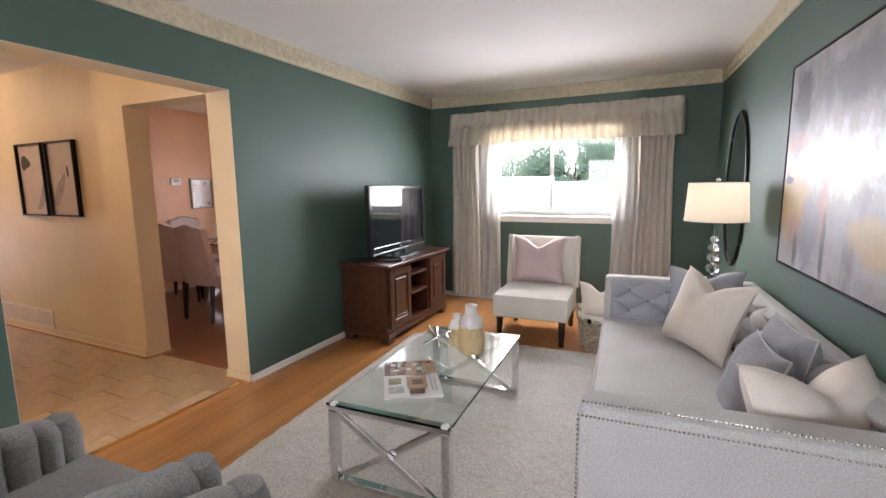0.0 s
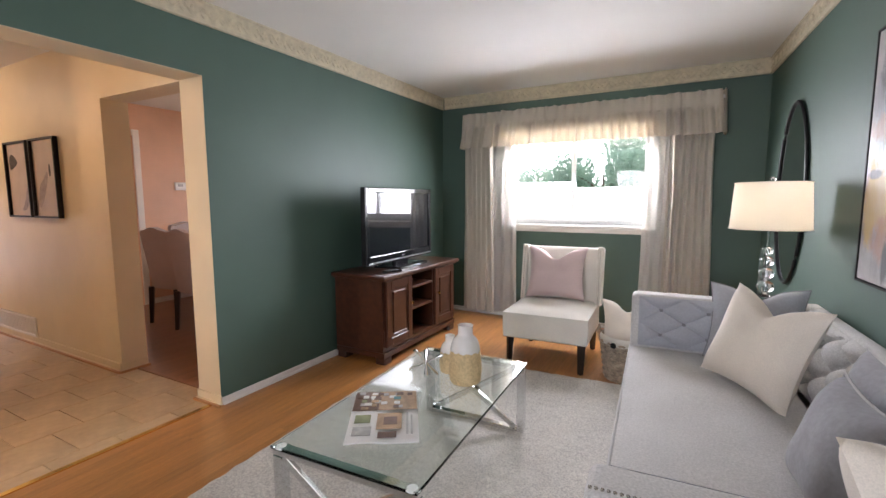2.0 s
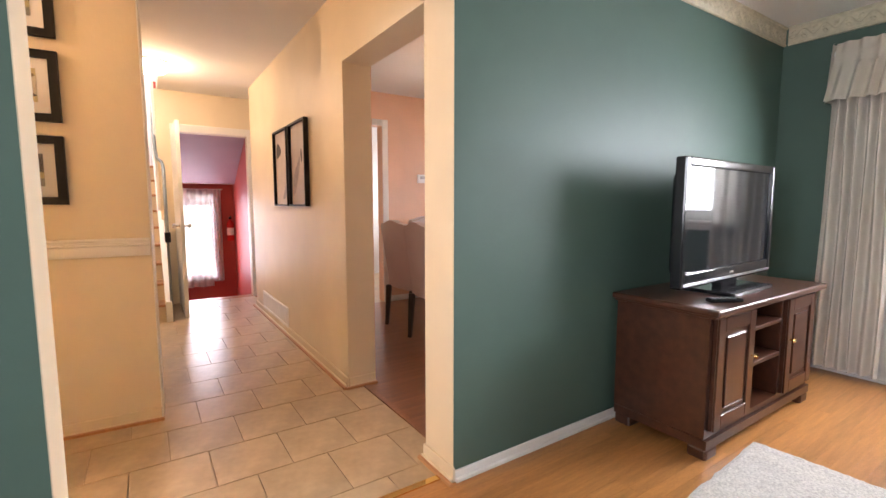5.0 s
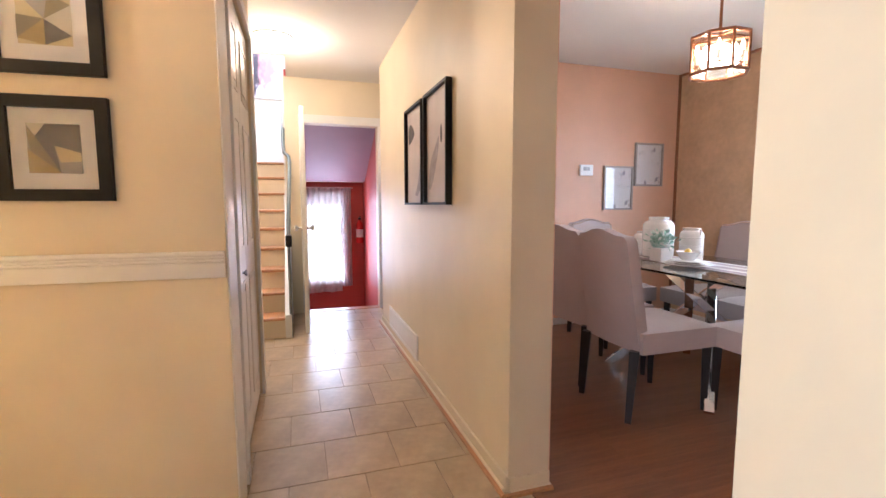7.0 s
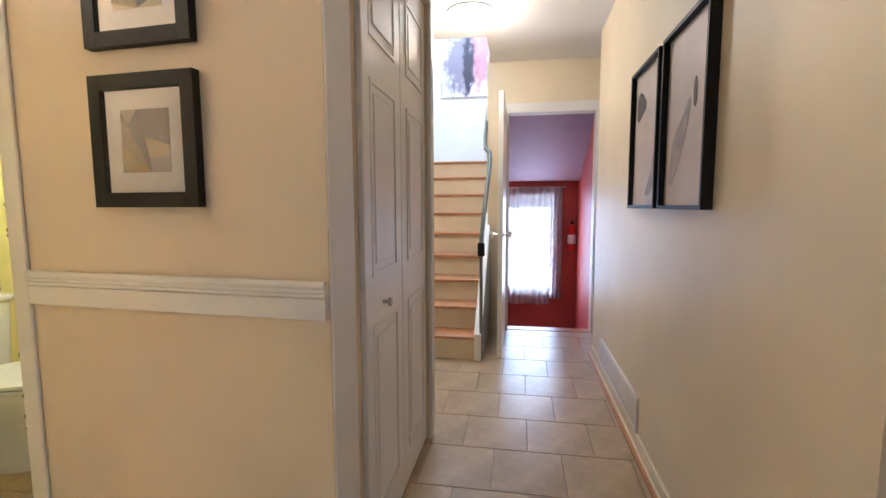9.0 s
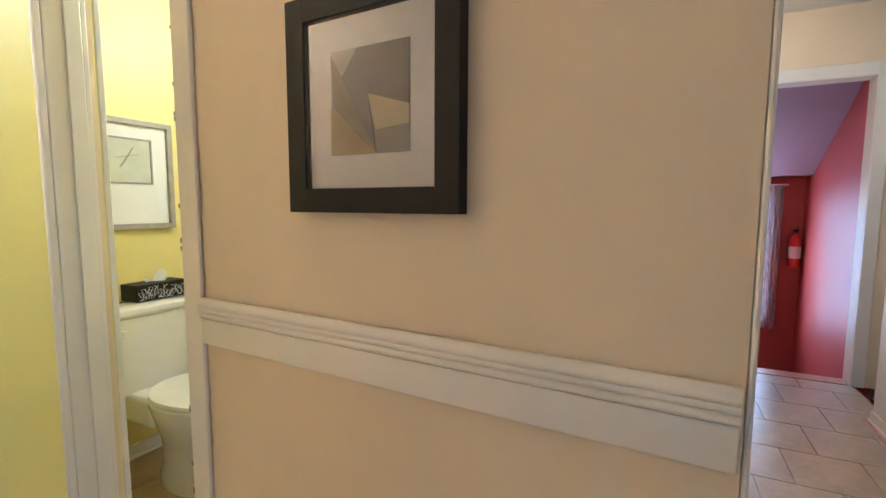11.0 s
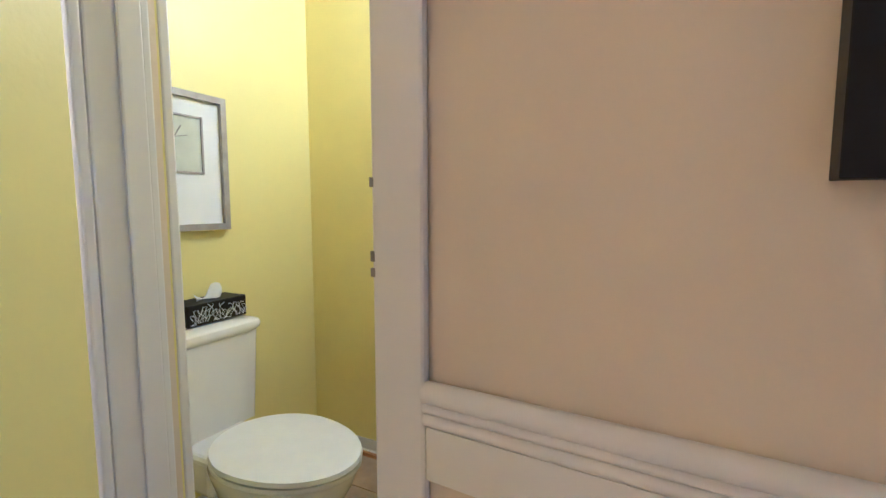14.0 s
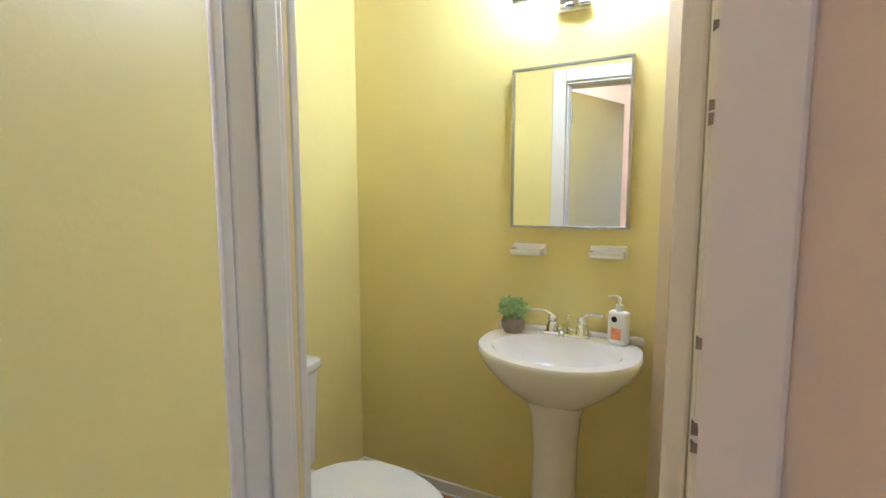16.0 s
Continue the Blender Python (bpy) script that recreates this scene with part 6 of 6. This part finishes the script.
bp = base("powder_room_print", pose(-3.897, BYS + 0.001, 1.047, 0, 0, 180), "grey framed print with a wide white mat above the toilet", "picture")
part("picture_frame", framed(bmesh.new(), 0.40, 0.48, 0.022, 0.028), SILVERWOOD, bp)
part("mat_board", B(0.0225, -0.012, 0.0225, 0.3775, -0.004, 0.4575), PAPER, bp)
part("inner_frame", framed(bmesh.new(), 0.21, 0.20, 0.007, 0.006), SILVERWOOD, bp).matrix_basis = pose(0.10, -0.0125, 0.20)
part("print", B(0.108, -0.0145, 0.208, 0.302, -0.0125, 0.392), material("sage_print", (0.55, 0.56, 0.46), 0.6, vary=0.08, scale=15), bp)
for a, b in (((0.16, 0.31), (0.25, 0.33)), ((0.18, 0.28), (0.23, 0.36)), ((0.17, 0.27), (0.20, 0.31))):
    part("drawn_line", bar(bmesh.new(), (a[0], -0.0155, a[1]), (b[0], -0.0155, b[1]), 0.001, 0.003), SILVERWOOD, bp)

basin = base("pedestal_basin", pose(BX, 0.060, 0), "white porcelain pedestal basin under the mirror", "basin")
# x out of the wall, y along it


def rim(a, k=1.0, drop=0.0):
    y = 0.265 * math.cos(a)
    s = math.sin(a)
    x = 0.19 + (0.235 * s if s > 0 else 0.175 * math.copysign(abs(s) ** 0.5, s))
    return ((x - 0.19) * k + 0.19, y * k, 0.79 - drop)


N = 64
bm = bmesh.new()
rows = [[rim(a, k, d) for a in (2 * math.pi * n / N for n in range(N))] for k, d in ((0.32, 0.20), (0.50, 0.165), (0.74, 0.115), (0.92, 0.06), (0.985, 0.028), (1.0, 0.014), (1.0, 0.005), (0.985, 0.0))]
inner = [[(0.225 + 0.155 * q * math.sin(a), 0.205 * q * math.cos(a), 0.79 - d) for a in (2 * math.pi * n / N for n in range(N))] for q, d in ((1.02, 0.0), (0.98, 0.012), (0.85, 0.06), (0.6, 0.10), (0.12, 0.125))]
rings = [[bm.verts.new(p) for p in row] for row in rows + inner]
for a, b in zip(rings, rings[1:]):
    for k in range(N):
        bm.faces.new([a[k], a[(k + 1) % N], b[(k + 1) % N], b[k]])
bm.faces.new(rings[0])
bm.faces.new(rings[-1])
part("bowl", bm, PORCELAIN, basin, "oval basin bowl", smooth=True)
part("upstand", B(0.002, -0.262, 0.775, 0.03, 0.262, 0.805, 0.008, 2), PORCELAIN, basin)
part("pedestal", egg_rings([(0.11, 0.10, 0.12, 0.0, 0.0), (0.10, 0.09, 0.11, 0.0, 0.04), (0.075, 0.07, 0.085, 0.0, 0.25), (0.075, 0.07, 0.085, 0.0, 0.45), (0.085, 0.08, 0.10, 0.0, 0.56), (0.11, 0.11, 0.13, 0.0, 0.625)], 32), PORCELAIN, basin, "tapered pedestal", smooth=True).matrix_basis = pose(0.18, 0, 0, 0, 0, -90)
part("drain", L([(0.02, 0), (0.02, 0.003), (0, 0.003)], 16, (0.225, 0, 0.667)), CHROME, basin)
tap = base("faucet", pose(BX + 0.055, 0.068, 0.790), "chrome two-handled faucet on the basin", "faucet")
part("base_plate", B(-0.026, -0.082, 0, 0.026, 0.082, 0.016, 0.007, 2), CHROME, tap)
for s in (-1, 1):
    h = part("handle_body", L([(0.024, 0), (0.022, 0.02), (0.014, 0.035), (0.017, 0.042), (0.017, 0.052), (0.010, 0.062), (0, 0.064)], 18, (0, 0.052 * s, 0.014)), CHROME, tap, smooth=True)
    part("lever", T([(0, 0.052 * s, 0.065), (0.004, 0.06 * s, 0.080), (0.012, 0.075 * s, 0.088), (0.03, 0.125 * s, 0.092)], [0.007, 0.007, 0.006, 0.008], 8), CHROME, h, smooth=True)
part("spout", T([(0, 0, 0.012), (0.01, 0, 0.035), (0.05, 0, 0.045), (0.10, 0, 0.032), (0.11, 0, 0.022)], [0.016, 0.015, 0.013, 0.011, 0.010], 10), CHROME, tap, smooth=True)
part("lift_rod", T([(-0.015, 0, 0.01), (-0.015, 0, 0.065)], 0.0025, 6), CHROME, tap)
part("rod_knob", L([(0, 0), (0.005, 0.002), (0.008, 0.012), (0, 0.015)], 10, (-0.015, 0, 0.064)), CHROME, tap, smooth=True)
pot = base("potted_plant", pose(BX + 0.085, -0.122, 0.790), "small potted plant with pale green leaves on the basin", "plant")
part("pot", L([(0, 0), (0.032, 0), (0.043, 0.02), (0.044, 0.04), (0.038, 0.055), (0.032, 0.055), (0.03, 0.045), (0, 0.045)], 24), STONEPOT, pot, smooth=True)
foliage("leaf_clump", leaves(420, (0, 0, 0.085), (0.052, 0.052, 0.038), 0.017, 4), LEAFLIGHT, pot)
soap = base("soap_bottle", pose(BX + 0.085, 0.243, 0.790, 0, 0, 70), "white pump soap bottle with an orange label on the basin", "soap bottle")
part("bottle", B(-0.032, -0.019, 0, 0.032, 0.019, 0.115, 0.010, 3), PLASTIC, soap)
part("label_shape", B(-0.018, -0.0205, 0.02, 0.016, -0.0192, 0.06, 0.0005, 1), material("orange_print", (0.75, 0.32, 0.10), 0.4, vary=0.15, scale=60), soap)
part("badge", L([(0.010, 0), (0.010, 0.0008)], 16, m=pose(-0.008, -0.0192, 0.088, 90, 0, 0)), BLACKWOOD, soap)
part("pump_collar", L([(0.012, 0), (0.012, 0.02), (0.005, 0.022), (0.005, 0.045), (0, 0.045)], 14, (0, 0, 0.115)), PLASTIC, soap)
part("pump_spout", T([(0, 0, 0.158), (-0.012, 0, 0.164), (-0.038, 0, 0.158)], 0.004, 6), PLASTIC, soap)
mc = base("medicine_mirror", pose(BX + 0.001, -0.156, 1.172, 0, 0, 90), "rectangular mirror cabinet with a slim metal rim over the basin", "mirror")
part("mirror_glass", B(0.008, -0.024, 0.008, 0.404, -0.004, 0.566), MIRROR, mc)
part("rim", framed(bmesh.new(), 0.412, 0.574, 0.009, 0.030), STEEL, mc)


def soap_dish(y, label):
    ob = base("soap_dish", pose(BX + 0.001, y, 1.07), label, "soap dish", "ceramic dishes")
    part("back", B(0, -0.062, 0, 0.012, 0.062, 0.045, 0.005, 2), PORCELAIN, ob)
    part("tray", B(0.012, -0.055, 0.004, 0.075, 0.055, 0.014, 0.004, 2), PORCELAIN, ob)
    part("lip", boxes((0.068, -0.055, 0.014, 0.075, 0.055, 0.026), (0.012, -0.055, 0.014, 0.068, -0.048, 0.026), (0.012, 0.048, 0.014, 0.068, 0.055, 0.026)), PORCELAIN, ob)


soap_dish(-0.086, "white ceramic soap dish fixed under the mirror")
soap_dish(0.194, "white ceramic soap dish fixed under the mirror")
vl = base("vanity_light", pose(BX + 0.001, 0.060, 1.915), "chrome wall light with frosted glass shades above the mirror", "wall light")
part("wall_plate", B(0, -0.058, 0, 0.03, 0.058, 0.10, 0.006, 2), CHROME, vl)
part("arm", B(0.03, -0.012, 0.03, 0.09, 0.012, 0.05, 0.004, 1), CHROME, vl)
part("cross_bar", B(0.078, -0.20, 0.032, 0.10, 0.20, 0.048, 0.004, 1), CHROME, vl)
for y in (-0.17, 0.17):
    g = part("glass_shade", L([(0.03, 0), (0.05, 0.03), (0.055, 0.12), (0.0, 0.121)], 20, (0.09, y, 0.05)), glow("vanity_glass", (1.0, 0.9, 0.7), 5.0), vl, "lit frosted glass shade", smooth=True)
    g.visible_shadow = False

# ---- outside ----
structure("ground", boxes((-60, YW + 0.21, -0.75, 60, 60, -0.6)), GRASS, "pale drive and lawn outside the windows", "ground")
sk = structure("backdrop_sky", boxes((-40, 42, -2, 40, 42.2, 30)), glow("bright_overcast_sky", (0.97, 0.99, 1.0), 4.0), "bright overcast sky behind the garden", "sky")


def tree(place, h, spread, seed, label):
    ob = base("tree", place, label, "tree", "garden trees")
    r = random.Random(seed)
    part("trunk", T([(0, 0, 0), (0.03, 0.02, h * 0.25), (-0.02, 0.04, h * 0.55), (0.03, 0, h * 0.85)], [0.13, 0.10, 0.07, 0.03], 8), BARK, ob)
    blob = []
    for k in range(9):
        a = 2 * math.pi * k / 9 + r.random()
        z = h * r.uniform(0.35, 0.85)
        e = (spread * r.uniform(0.5, 1.0) * math.cos(a), spread * r.uniform(0.5, 1.0) * math.sin(a), z + 0.3)
        part("limb", T([(0, 0, z * 0.8), (e[0] * 0.5, e[1] * 0.5, z), e], [0.05, 0.035, 0.012], 6), BARK, ob)
        blob.append(leaves(900, e, (0.95, 0.95, 0.7), 0.17, seed * 31 + k))
    for d in blob:
        foliage("leaf_clump", d, LEAF, ob)
    return ob


tree(pose(-2.6, 19.0, -0.6), 3.3, 1.6, 3, "leafy garden tree outside the living room window")
tree(pose(1.9, 17.0, -0.6), 4.6, 1.7, 7, "slender leafy garden tree near the drive")
tree(pose(-5.2, 20.5, -0.6), 2.7, 1.7, 15, "low leafy garden tree by the drive")
tree(pose(-0.6, 21.5, -0.6), 5.2, 1.8, 18, "tall leafy garden tree behind the drive, leaves paled as if overexposed")
tree(pose(4.2, 22.0, -0.6), 4.2, 2.2, 9, "leafy garden tree behind the drive")
tree(pose(-8.2, 18.0, -0.6), 4.4, 1.8, 12, "leafy garden tree beyond the dining room")

# ---- floors, piece by piece ----
def plank_floor(name, x0, x1, y0, y1, mat, label, width=0.0575, seed=1):
    """Oak strips along y with staggered ends."""
    fl = tagged(new(name), label, "floor", kind="structure")
    r = random.Random(seed)
    shared = {}
    n = int((x1 - x0) / width)
    width = (x1 - x0) / n
    for k in range(n):
        y = y0
        first = r.choice((0.5, 0.8, 1.1, 1.4))
        while y < y1 - 0.01:
            ln = min(first, y1 - y)
            first = r.choice((1.2, 1.5, 1.8))
            if y1 - y - ln < 0.25:
                ln = y1 - y
            key = round(ln, 3)
            if key not in shared:
                shared[key] = mesh_of("plank", B(-width / 2 + 0.0003, 0.0003, -0.0115, width / 2 - 0.0003, ln - 0.0003, 0.0), mat)
            ob = new("plank", shared[key])
            ob.parent = fl
            ob.matrix_basis = pose(x0 + width * (k + 0.5), y, 0)
            y += ln
    return fl


plank_floor("floor_living", XG - 0.035, 1.15, 0.6, YW, OAK, "warm honey oak strip floor in the living room")
structure("floor_living_rear", boxes((XG - 0.035, YB, -0.0115, 1.45, 0.599, 0.0), (1.151, 0.6, -0.0115, 1.3, 3.0, 0.0)), OAK, "oak floor behind the armchairs", "floor")
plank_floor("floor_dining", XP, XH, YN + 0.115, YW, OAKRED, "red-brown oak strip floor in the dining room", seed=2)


def tile_floor(name, x0, x1, y0, y1, pitch_x, pitch_y, ox, oy, mat, label, blocked=()):
    fl = tagged(new(name), label, "floor", kind="structure")
    shared = {}
    for i in range(math.floor((x0 - ox) / pitch_x), math.ceil((x1 - ox) / pitch_x)):
        a0, a1 = max(x0, ox + i * pitch_x), min(x1, ox + (i + 1) * pitch_x)
        shift = oy + (pitch_y / 2 if i % 2 else 0)
        for j in range(math.floor((y0 - shift) / pitch_y), math.ceil((y1 - shift) / pitch_y)):
            b0, b1 = max(y0, shift + j * pitch_y), min(y1, shift + (j + 1) * pitch_y)
            if a1 - a0 < 0.012 or b1 - b0 < 0.012:
                continue
            if any(a0 >= q[0] and a1 <= q[1] and b0 >= q[2] and b1 <= q[3] for q in blocked):
                continue
            key = (round(a1 - a0, 3), round(b1 - b0, 3))
            if key not in shared:
                shared[key] = mesh_of("tile", B(0.002, 0.002, -0.007, key[0] - 0.002, key[1] - 0.002, 0.0, 0.001, 1), mat)
            ob = new("tile", shared[key])
            ob.parent = fl
            ob.matrix_basis = pose(a0, b0, 0)
    return fl


tile_floor("floor_hall", XD, XG - 0.066, -0.9, YN + 0.085, 0.318, 0.305, -4.20, 1.81, TILE, "beige ceramic hall tiles in a running bond", blocked=((-9, -3.60, -1, 1.2), (-9, -5.95, -1, 1.5)))
tile_floor("floor_powder_room", BX, -3.882, BYS, 0.62, 0.318, 0.305, -4.20, 1.81, TILE, "beige ceramic powder room tiles")
